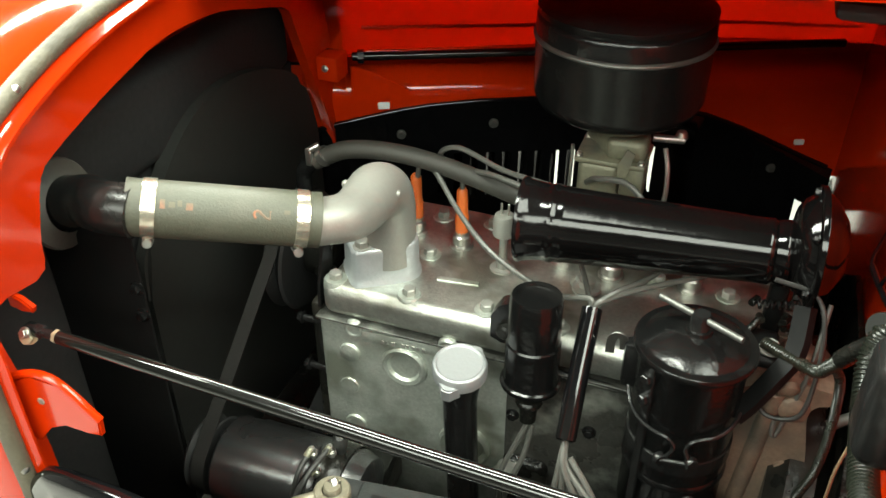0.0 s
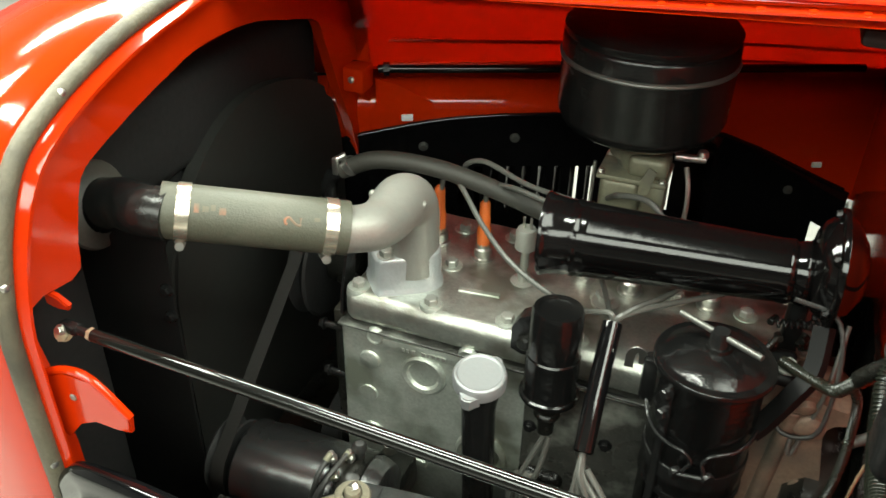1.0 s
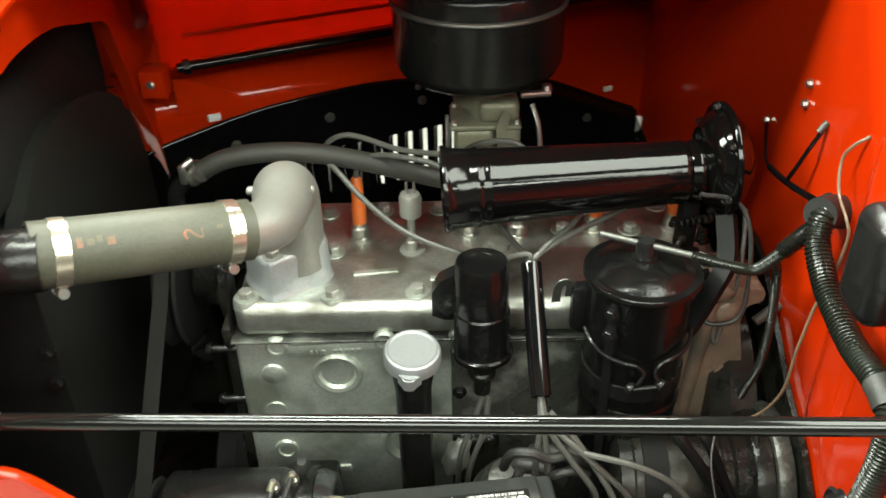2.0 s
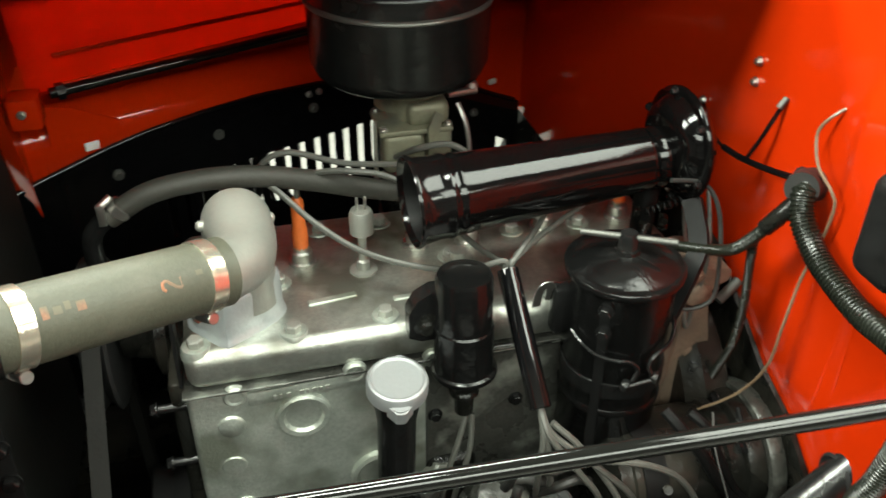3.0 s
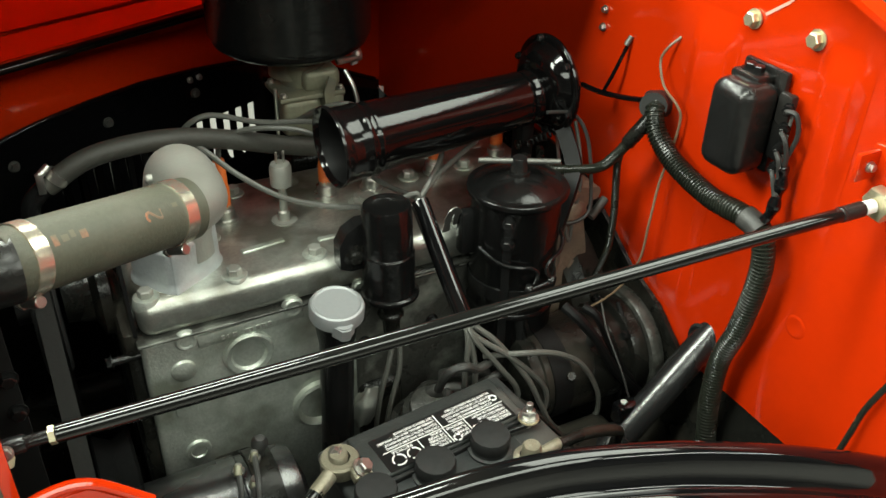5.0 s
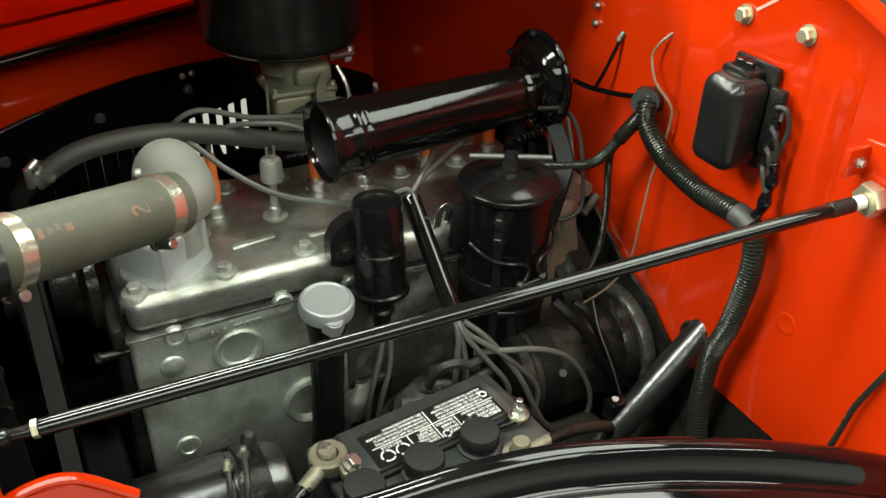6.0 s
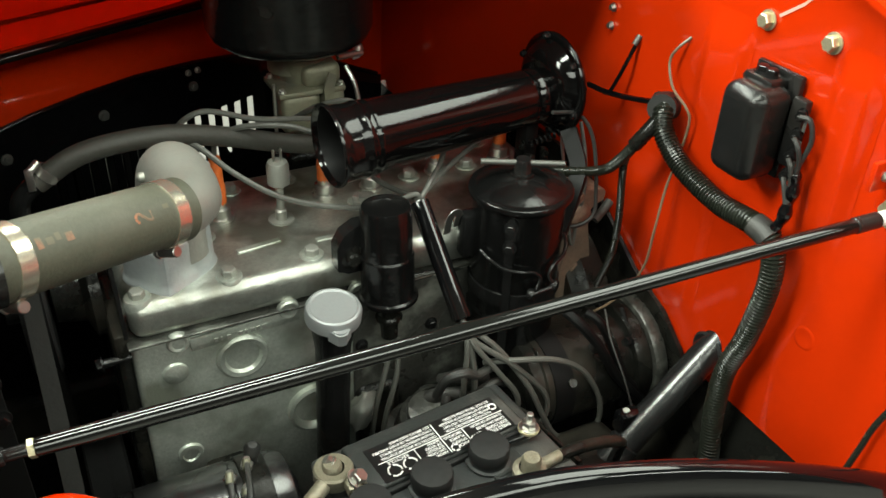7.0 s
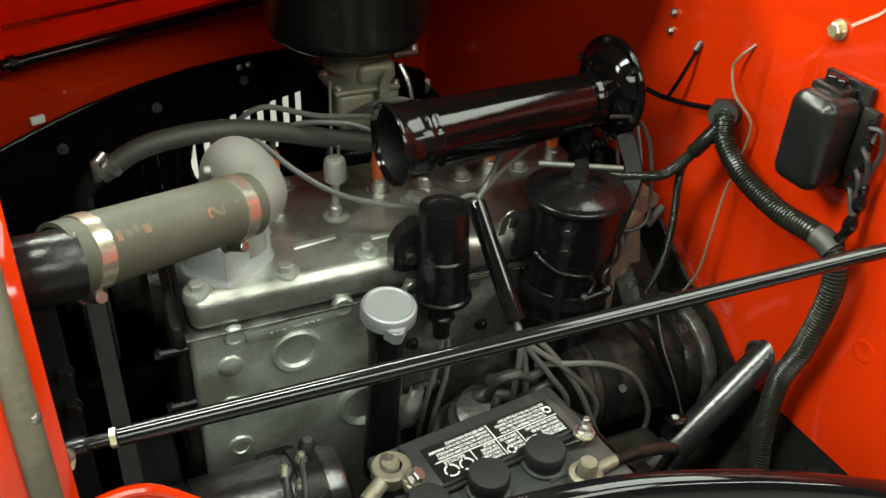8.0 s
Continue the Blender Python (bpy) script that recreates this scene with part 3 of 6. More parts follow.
def far_fender():
    """The other front fender, outside the louvres: its arch falls away towards the nose."""
    fd = thing("front_fender", "gloss black far front fender outside the louvred panel", "fender", (-0.3, 1.35, 0.5))
    arch = [(-0.95, 0.42), (-0.60, 0.45), (-0.46, 0.52), (-0.385, 0.64), (-0.345, 0.78), (-0.315, 0.85), (-0.20, 0.88), (-0.04, 0.89), (0.06, 0.88), (0.16, 0.82)]
    bm = bmesh.new()
    cols = []
    for p in curve_points([(x, 0, z) for x, z in arch], 4):
        y = far_y(p.x) + 0.11
        cols.append([bm.verts.new((p.x, y + dy, z)) for dy, z in ((0.004, p.z), (0, p.z + 0.006), (0, 1.0), (-0.02, 1.04), (-0.07, 1.048))])
    part("panel", bridge(bm, cols), MATT, fd, "", 50)


far_fender()


def chassis():
    """The dark frame under the engine."""
    fr = thing("chassis_frame", "dark greasy chassis frame under the engine", "chassis", (-0.2, MID, 0.45))
    part("floor_pan", block(bmesh.new(), (-0.98, 0.0, 0.40), (0.4, 1.40, 0.42), 0), GRIME, fr)
    part("rail", block(bmesh.new(), (-0.95, 0.28, 0.42), (0.2, 0.34, 0.55), 0.006), GRIME, fr)
    part("rail", block(bmesh.new(), (-0.95, 0.98, 0.42), (0.2, 1.04, 0.55), 0.006), GRIME, fr)
    part("axle", rod(bmesh.new(), (-0.30, 0.14, 0.36), (-0.30, 1.20, 0.36), 0.035, 20), GRIME, fr)
    for y in (0.06, 1.22):
        hub = Matrix.Translation((-0.30, y, 0.36)) @ Matrix.Rotation(radians(90), 4, "X")
        wheel = part("wheel", revolve(bmesh.new(), [(0, -0.05), (0.06, -0.05), (0.07, -0.02), (0.19, -0.03), (0.21, -0.055), (0.21, 0.055), (0.19, 0.03), (0.07, 0.02), (0.06, 0.05), (0, 0.05)], hub, 40), GRIME, fr)
        part("tyre", revolve(bmesh.new(), [(0.21, -0.06), (0.27, -0.082), (0.335, -0.075), (0.357, -0.05), (0.36, 0.0), (0.357, 0.05), (0.335, 0.075), (0.27, 0.082), (0.21, 0.06)], hub, 48), RUBBER, wheel)


chassis()


def brace_rod(a, b, r, ends):
    rd = thing("brace_rod", "gloss black painted brace rod from bulkhead to firewall", "rod", a, "brace rods")
    a, b = Vector(a), Vector(b)
    d = (b - a).normalized()
    part("shaft", rod(bmesh.new(), a + d * 0.036, b - d * 0.045, r, 40), CHROME, rd)
    if ends:
        bm = bmesh.new()
        rod(bm, a + d * 0.008, a + d * 0.038, r * 0.72, 14)
        part("threaded_end", bm, SATIN, rd)
        part("lock_nut", revolve(bmesh.new(), [(0, 0), (0.0068, 0), (0.0068, 0.004), (0, 0.004)], frame_at(a + d * 0.032, d), 6), BRASS, rd)
        part("fork", block(bmesh.new(), (-0.006, -0.005, -0.006), (0.006, 0.005, 0.018), 0.003, 2, frame_at(a, d)), SATIN, rd)
        piece("pin", TINYBOLT, rd, frame_at(a + Vector((0.004, -0.010, 0.004)), (0, -1, 0.4)))
        part("sleeve", rod(bmesh.new(), b - d * 0.060, b - d * 0.034, r * 1.12), SATIN, rd)
        part("spacer", rod(bmesh.new(), b - d * 0.034, b - d * 0.022, r * 1.0), WHITE, rd, "white nylon spacer")
        part("nut", revolve(bmesh.new(), [(0, 0), (0.015, 0), (0.0165, 0.002), (0.0165, 0.012), (0.015, 0.014), (0, 0.014)], frame_at(b - d * 0.021, d), 6), BRASS, rd, "yellow-plated nut")
    else:
        part("nut", revolve(bmesh.new(), [(0, 0), (0.011, 0), (0.011, 0.01), (0, 0.01)], frame_at(a + d * 0.045, d), 6), SATIN, rd)
    return rd


brace_rod((-0.588, 0.285, 1.099), (0.160, 0.205, 1.154), 0.0066, True)
ANCHOR = thing("rod_anchor", "orange-red folded anchor plate on the firewall", "bracket", (0.165, 0.22, 1.14))
part("plate", block(bmesh.new(), (0.154, 0.180, 1.142), (0.166, 0.236, 1.200), 0.003), RED, ANCHOR)
part("tab", block(bmesh.new(), (0.128, 0.226, 1.168), (0.160, 0.232, 1.196), 0.002), RED, ANCHOR)
piece("bolt", TINYBOLT, ANCHOR, frame_at((0.143, 0.226, 1.182), (0, -1, 0)))
brace_rod((-0.635, 0.985, 1.092), (0.160, 1.30, 1.108), 0.007, False)
FARANCHOR = thing("rod_anchor", "orange-red square anchor plate on the bulkhead", "bracket", (-0.64, 1.0, 1.08))
part("plate", block(bmesh.new(), (-0.648, 0.965, 1.060), (-0.612, 1.005, 1.100), 0.003), RED, FARANCHOR)
piece("bolt", TINYBOLT, FARANCHOR, frame_at((-0.632, 0.964, 1.082), (0, -1, 0.2)))


# ---- engine ----
HEADTOP = 0.966
SPLIT = 0.917
X0, X1 = -0.463, 0.115
Y0, Y1 = 0.592, 0.835


def disc(p, axis, profile, segs=28):
    return revolve(bmesh.new(), profile, frame_at(p, axis), segs)


def engine():
    en = thing("engine", "silver-painted flathead truck engine", "engine", (-0.18, 0.70, 0.45))
    blk = part("cylinder_block", block(bmesh.new(), (X0 - 0.004, Y0, 0.50), (X1, 0.84, SPLIT), 0.006, 3), SILVER, en, "aluminium-painted cast block")
    part("gasket", block(bmesh.new(), (X0 - 0.007, Y0 - 0.004, SPLIT - 0.001), (X1 + 0.002, Y1 + 0.006, SPLIT + 0.003), 0.001, 1), DARKCAST, blk)
    head = part("cylinder_head", block(bmesh.new(), (X0, Y0 + 0.001, SPLIT + 0.003), (X1, Y1, HEADTOP), 0.0155, 6), HEADPAINT, en, "aluminium-painted cylinder head", 50)
    # side bosses, number pad, core plugs
    part("core_plug", disc((-0.350, Y0 + 0.001, 0.869), (0, -1, 0), [(0.031, 0), (0.030, 0.0055), (0.027, 0.0075), (0.022, 0.0065), (0.0195, 0.002), (0.012, 0.0015), (0, 0.0025)]), SILVER, blk)
    part("boss", disc((-0.426, Y0 + 0.001, 0.869), (0, -1, 0), [(0.015, 0), (0.0135, 0.004), (0.012, 0.005), (0, 0.005)]), SILVER, blk)
    part("boss", disc((-0.43, Y0 + 0.001, 0.81), (0, -1, 0), [(0.014, 0), (0.0125, 0.003), (0, 0.004)]), SILVER, blk)
    pad = part("number_pad", block(bmesh.new(), (-0.406, Y0 - 0.003, 0.897), (-0.280, Y0 + 0.004, 0.9145), 0.002, 2, Matrix.Translation((-0.35, 0, 0.906)) @ Matrix.Rotation(radians(-2.5), 4, "Y") @ Matrix.Translation((0.35, 0, -0.906))), SILVER, blk)
    bm = bmesh.new()
    for i, w in enumerate((0.0035, 0.002, 0.0045, 0, 0.005, 0.003, 0.0045, 0.004, 0.0045)):
        if w:
            x = -0.379 + i * 0.0068
            block(bm, (x, Y0 - 0.0042, 0.9015 + 0.043 * (x + 0.35)), (x + w, Y0 - 0.002, 0.9065 + 0.043 * (x + 0.35)), 0)
    part("stamping", bm, CAST, pad)
    for x, z in ((-0.418, 0.910), (-0.292, 0.917), (-0.205, 0.918)):
        ear = part("bolt_ear", disc((x, Y0 + 0.003, z), (0, -1, 0), [(0.0135, 0), (0.0125, 0.005), (0.0105, 0.0068), (0.0085, 0.0066), (0.0072, 0.0058), (0, 0.0062)], 20), SILVER, blk)
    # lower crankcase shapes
    # two flat covers, darker and more mottled than the silver block
    part("side_cover", block(bmesh.new(), (-0.215, Y0 - 0.004, 0.60), (X1 - 0.004, Y0 + 0.004, 0.912), 0.003, 2), DARKCAST, blk, "dark mottled side cover")
    part("rear_cover", block(bmesh.new(), (-0.035, Y0 - 0.006, 0.56), (X1 + 0.001, Y0 + 0.003, 0.912), 0.003, 2), DARKCAST, blk, "dark mottled rear cover")
    for x, z in ((-0.205, 0.838), (-0.11, 0.842), (-0.05, 0.838), (-0.205, 0.73)):
        piece("bolt", SMALLBOLT, blk, frame_at((x, Y0 - 0.004, z), (0, -1, 0)))
    part("boss", disc((-0.425, Y0 + 0.001, 0.742), (0, -1, 0), [(0.016, 0), (0.0145, 0.0045), (0.010, 0.005), (0.009, 0.003), (0, 0.003)]), SILVER, blk)
    part("casting_rib", block(bmesh.new(), (-0.40, Y0 - 0.004, 0.700), (-0.345, Y0 + 0.004, 0.712), 0.003, 2), SILVER, blk)
    part("core_plug", disc((-0.268, Y0 + 0.001, 0.758), (0, -1, 0), [(0.036, 0), (0.035, 0.008), (0.031, 0.010), (0.027, 0.006), (0.024, -0.002), (0, -0.001)]), SILVER, blk)
    part("cover_lobe", block(bmesh.new(), (-0.215, Y0 - 0.016, 0.655), (-0.155, Y0 + 0.01, 0.770), 0.014, 4), GRIME, blk)
    part("distributor_base", disc((-0.150, 0.55, 0.66), (0.05, -0.35, 1), [(0.040, 0), (0.040, 0.050), (0.047, 0.053), (0.047, 0.062), (0.038, 0.066), (0.036, 0.100), (0.029, 0.106), (0.029, 0.116), (0.022, 0.119), (0, 0.120)], 30), DARKCAST, en, "greasy grey cast drive housing")
    part("clamp_ring", disc((-0.131, 0.552, 0.738), (0.1, -1, 0.35), [(0.022, 0), (0.029, 0.001), (0.031, 0.006), (0.029, 0.011), (0.023, 0.012), (0.021, 0.004), (0, 0.003)], 28), DARKCAST, en, "oily clamp ring")
    lug = bmesh.new()
    bmesh.ops.create_icosphere(lug, subdivisions=3, radius=1)
    for v in lug.verts:
        n = v.co.copy()
        k = 1 + 0.16 * math.sin(n.x * 5 + 1) * math.cos(n.z * 6) + 0.10 * math.sin(n.y * 7 + n.z * 4)
        v.co = Vector((-0.209 + n.x * 0.018 * k, 0.578 + n.y * 0.014 * k, 0.738 + n.z * 0.027 * k + n.x * 0.012))
    part("pump_lug", lug, CAST, blk, "bare aluminium casting lug", 60)
    for pts in ([(-0.160, 0.545, 0.745), (-0.142, 0.530, 0.772), (-0.120, 0.520, 0.782), (-0.100, 0.518, 0.776), (-0.086, 0.522, 0.755)], [(-0.118, 0.535, 0.790), (-0.108, 0.520, 0.806), (-0.088, 0.512, 0.808), (-0.070, 0.515, 0.792), (-0.066, 0.525, 0.765)]):
        part("boot_elbow", tube(pts, lambda f: 0.0085 + 0.0012 * math.cos(f * 18), 12), RUBBER, en, "black rubber elbow")
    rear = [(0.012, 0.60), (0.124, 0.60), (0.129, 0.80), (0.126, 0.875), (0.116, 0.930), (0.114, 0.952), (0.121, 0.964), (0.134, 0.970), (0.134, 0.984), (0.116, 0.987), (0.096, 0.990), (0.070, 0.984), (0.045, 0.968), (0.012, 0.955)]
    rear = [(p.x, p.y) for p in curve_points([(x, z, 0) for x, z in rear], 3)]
    part("rear_case", plate(bmesh.new(), rear, 0.07, Matrix(((1, 0, 0, 0), (0, 0, 1, Y0 - 0.008), (0, 1, 0, 0), (0, 0, 0, 1))), 0.009), OCHRE, blk, "brown rear casting with shade and red reflection in its colour", 50)
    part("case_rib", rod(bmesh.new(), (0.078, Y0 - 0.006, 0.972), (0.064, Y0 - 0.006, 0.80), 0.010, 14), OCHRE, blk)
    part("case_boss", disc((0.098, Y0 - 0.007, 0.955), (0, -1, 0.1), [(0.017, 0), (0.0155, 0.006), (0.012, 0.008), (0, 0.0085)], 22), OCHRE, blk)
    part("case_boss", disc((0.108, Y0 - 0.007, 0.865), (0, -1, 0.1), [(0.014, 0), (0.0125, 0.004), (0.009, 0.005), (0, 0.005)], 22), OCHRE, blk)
    for z in (0.918, 0.898, 0.880):
        part("side_rib", rod(bmesh.new(), (-0.155, Y0 + 0.001, z), (-0.07, Y0 + 0.001, z - 0.002), 0.0036, 10), SATIN, blk)
    clip = curve_points([(-0.098, 0.578, 0.979), (-0.097, 0.574, 1.000), (-0.091, 0.572, 1.010), (-0.084, 0.574, 1.004), (-0.083, 0.580, 0.985)], 5)
    part("wire_clip", sweep(bmesh.new(), clip, 1, section=[(-0.005, -0.0008), (0.005, -0.0008), (0.005, 0.0008), (-0.005, 0.0008)]), STEEL, en)
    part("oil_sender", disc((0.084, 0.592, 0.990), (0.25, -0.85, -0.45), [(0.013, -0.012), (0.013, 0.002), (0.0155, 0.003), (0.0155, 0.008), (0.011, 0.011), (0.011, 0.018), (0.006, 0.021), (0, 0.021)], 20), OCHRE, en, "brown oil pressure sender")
    part("wiring_tail", tube([(0.109, 0.62, 1.069), (0.106, 0.60, 1.037), (0.102, 0.585, 0.995), (0.093, 0.58, 0.945), (0.087, 0.575, 0.92), (0.083, 0.575, 0.925), (0.082, 0.585, 0.953)], 0.0026, 8), WIRE, en)
    # head bolts and studs
    for x, y in ((-0.449, 0.613), (-0.350, 0.614), (-0.252, 0.618), (-0.165, 0.615), (-0.065, 0.615), (0.045, 0.615), (-0.357, 0.703), (-0.157, 0.709), (-0.070, 0.745), (0.015, 0.742), (0.085, 0.70), (-0.435, 0.80), (-0.372, 0.795), (-0.30, 0.80), (-0.225, 0.80), (-0.10, 0.80), (-0.02, 0.80), (0.06, 0.80), (0.085, 0.62)):
        piece("bolt", BOLT, head, Matrix.Translation((x, y, HEADTOP)) @ Matrix.Rotation(x * 40, 4, "Z"))
        part("bolt_boss", revolve(bmesh.new(), [(0.0165, -0.010), (0.0155, -0.001), (0.014, 0.0018), (0, 0.0018)], Matrix.Translation((x, y, HEADTOP)), 18), SILVER, head)
    part("cast_mark", block(bmesh.new(), (-0.330, 0.655, HEADTOP - 0.001), (-0.276, 0.664, HEADTOP + 0.0022), 0.001, 1, Matrix.Translation((-0.3, 0.66, 0)) @ Matrix.Rotation(radians(6), 4, "Z") @ Matrix.Translation((0.3, -0.66, 0))), SILVER, head)
    part("cast_mark", block(bmesh.new(), (-0.238, 0.64, HEADTOP - 0.001), (-0.212, 0.648, HEADTOP + 0.002), 0.001, 1), SILVER, head)
    # spark plugs with orange boots
    boots = {(-0.395, 0.752): 1, (-0.326, 0.738): 1, (-0.190, 0.745): 1, (-0.128, 0.738): 0, (-0.03, 0.745): 1, (0.07, 0.748): 1}
    for (x, y), has in boots.items():
        plug = part("spark_plug", revolve(bmesh.new(), [(0.016, -0.002), (0.016, 0.004), (0.0125, 0.005), (0.0125, 0.016), (0.0095, 0.018), (0.0085, 0.026), (0.006, 0.028), (0.005, 0.045), (0, 0.046)], Matrix.Translation((x, y, HEADTOP)), 12), STEEL, en, "plated spark plug")
        if has:
            part("boot", revolve(bmesh.new(), [(0, 0.020), (0.0088, 0.020), (0.0092, 0.045), (0.0078, 0.050), (0.0072, 0.083), (0.0045, 0.087), (0, 0.087)], Matrix.Translation((x, y, HEADTOP)), 14), BOOT, plug, "orange rubber boot")
        else:
            part("insulator", revolve(bmesh.new(), [(0, 0.026), (0.007, 0.026), (0.007, 0.05), (0.003, 0.055), (0, 0.06)], Matrix.Translation((x, y, HEADTOP)), 14), TIN, plug)
    # temperature sender on its stem
    sx, sy = -0.260, 0.706
    snd = part("sender", revolve(bmesh.new(), [(0.016, 0), (0.016, 0.002), (0.0075, 0.0025), (0.0075, 0.014), (0.005, 0.016), (0.005, 0.046), (0.008, 0.048), (0.0135, 0.052), (0.0135, 0.075), (0.0115, 0.080), (0, 0.081)], Matrix.Translation((sx, sy, HEADTOP)), 20), CAST, en, "grey temperature sender on a stem")
    for dx in (-0.004, 0.005):
        part("prong", rod(bmesh.new(), (sx + dx, sy, HEADTOP + 0.079), (sx + dx, sy, HEADTOP + 0.096), 0.0016, 8), STEEL, snd)
    part("plug_nut", revolve(bmesh.new(), [(0.018, 0), (0.018, 0.004), (0.010, 0.005), (0.010, 0.014), (0, 0.016)], Matrix.Translation((-0.150, 0.70, HEADTOP)), 16), CAST, en)
    # water outlet
    corners = [(-0.419, 0.6065), (-0.410, 0.6075), (-0.366, 0.636), (-0.355, 0.660), (-0.372, 0.686), (-0.410, 0.692), (-0.446, 0.676), (-0.453, 0.648), (-0.428, 0.613), (-0.419, 0.6065)]
    base = [(p.x, p.y) for p in curve_points([(x, y, 0) for x, y in corners], 4)][:-1]
    bm = bmesh.new()
    rings = []
    for k, z in ((1.05, -0.001), (1.04, 0.003), (1.0, 0.005), (0.99, 0.012), (0.975, 0.046), (0.96, 0.050), (0.91, 0.052)):
        ring = [bm.verts.new((-0.403 + (x + 0.403) * k, 0.648 + (y - 0.648) * k, HEADTOP + z)) for x, y in base]
        rings.append(ring + ring[:1])
    bridge(bm, rings)
    bm.faces.new(rings[-1][:-1])
    tb = part("thermostat_housing", bm, LITCAST, en, "cast aluminium thermostat housing, lamp light put into its colour", 40)
    bm = bmesh.new()
    run = [(-0.394, 0.655, HEADTOP + 0.02, 0.0345), (-0.394, 0.656, 1.025, 0.0345), (-0.393, 0.654, 1.060, 0.0345), (-0.392, 0.644, 1.085, 0.0340), (-0.391, 0.620, 1.100, 0.0330), (-0.388, 0.592, 1.105, 0.0310), (-0.387, 0.565, 1.107, 0.0290), (-0.390, 0.540, 1.112, 0.0270), (-0.402, 0.520, 1.117, 0.0258), (-0.4165, 0.503, 1.1215, 0.0255)]
    path = curve_points([p[:3] for p in run], 6)
    size = curve_points([(p[3], 0, 0) for p in run], 6)
    sweep(bm, path, lambda f: size[round(f * (len(size) - 1))].x, 32)
    part("elbow", bm, CAST, tb, "", 60)
    for x in (-0.3600, -0.4240):
        part("casting_nub", revolve(bmesh.new(), [(0.0055, -0.004), (0.005, 0.002), (0.003, 0.004), (0, 0.0045)], frame_at((x, 0.611, 1.108), (x + 0.392, 0, 0.002)), 12), CAST, tb)
    for x, y, z in ((-0.413, 0.6205, 1.021), (-0.430, 0.672, 1.021)):
        piece("bolt", BOLT, tb, frame_at((x, y, z - 0.003), (-0.02, -0.05, 1)))
    # front cover, water pump, fan pulley
    part("front_cover", block(bmesh.new(), (X0 - 0.020, 0.60, 0.52), (X0 - 0.004, 0.83, 0.93), 0.006), GRIME, en, "dark front cover")
    pump = part("water_pump", revolve(bmesh.new(), [(0, 0), (0.055, 0), (0.055, 0.012), (0.035, 0.02), (0.030, 0.05), (0, 0.05)], frame_at((X0 - 0.018, 0.705, 0.93), (-1, 0, 0)), 28), GRIME, en)
    part("pulley", revolve(bmesh.new(), [(0, 0.055), (0.081, 0.055), (0.085, 0.058), (0.074, 0.068), (0.085, 0.080), (0.081, 0.083), (0.02, 0.083), (0.02, 0.10), (0, 0.10)], frame_at((X0 - 0.018, 0.705, 0.93), (-1, 0, 0)), 36), MATT, pump)
    part("crank_pulley", revolve(bmesh.new(), [(0, 0.03), (0.076, 0.03), (0.08, 0.034), (0.068, 0.056), (0.08, 0.078), (0.076, 0.081), (0, 0.081)], frame_at((X0, 0.71, 0.60), (-1, 0, 0)), 36), MATT, en)
    for (y, z, l) in ((0.604, 0.898, 0.034), (0.602, 0.82, 0.03)):
        st = part("cover_stud", rod(bmesh.new(), (X0 + 0.004, y, z), (X0 - l, y, z), 0.005, 10), SATIN, en)
        piece("bolt", SMALLBOLT, st, frame_at((X0 - l, y, z), (-1, 0, 0)))
    part("timing_bracket", plate(bmesh.new(), [(0.600, 0.925), (0.640, 0.93), (0.640, 1.0), (0.628, 1.03), (0.618, 1.0), (0.604, 0.96)], 0.004, Matrix(((0, 0, -1, X0 - 0.004), (1, 0, 0, 0), (0, 1, 0, 0), (0, 0, 0, 1)))), SATIN, en)
    # manifold and rear housing
    part("exhaust_manifold", block(bmesh.new(), (-0.40, 0.842, 0.80), (0.08, 0.93, 0.90), 0.025, 4), GRIME, en, "dark cast manifold")
    part("intake_riser", block(bmesh.new(), (-0.20, 0.865, 0.88), (-0.11, 0.945, 0.965), 0.012, 3), GRIME, en)
    part("bell_housing", revolve(bmesh.new(), [(0, -0.02), (0.17, -0.02), (0.185, 0.0), (0.185, 0.03), (0.15, 0.05), (0, 0.05)], frame_at((X1 - 0.005, 0.70, 0.74), (1, 0, 0)), 40), GRIME, en, "greasy bell housing")
    return en


engine()


def fan_belt():
    bm = bmesh.new()
    xb = X0 - 0.087
    pts = []

    def arc(cy, cz, r, a0, a1, n=10):
        for i in range(n + 1):
            a = radians(a0 + (a1 - a0) * i / n)
            pts.append((cy + r * math.cos(a), cz + r * math.sin(a)))

    arc(0.705, 0.930, 0.087, 60, 152)
    arc(0.455, 0.772, 0.051, 140, 300)
    arc(0.710, 0.600, 0.080, 250, 380)
    n = len(pts)
    rings = []
    for y, z in pts:
        rings.append([bm.verts.new((xb + dx, y + (y - 0.63) * s, z + (z - 0.77) * s)) for dx, s in ((-0.009, 0), (0.009, 0), (0.006, -0.05), (-0.006, -0.05))])
    for i in range(n):
        a, b = rings[i], rings[(i + 1) % n]
        for k in range(4):
            bm.faces.new((a[k], a[(k + 1) % 4], b[(k + 1) % 4], b[k]))
    whole("fan_belt", bm, mat("worn_belt", (0.012, 0.0115, 0.0105), 0.65, 0, 0, 0.2, 60, 0.2, 200, spec=0.15), "dull grey-black rubber fan belt round the pulleys", "belt")


fan_belt()


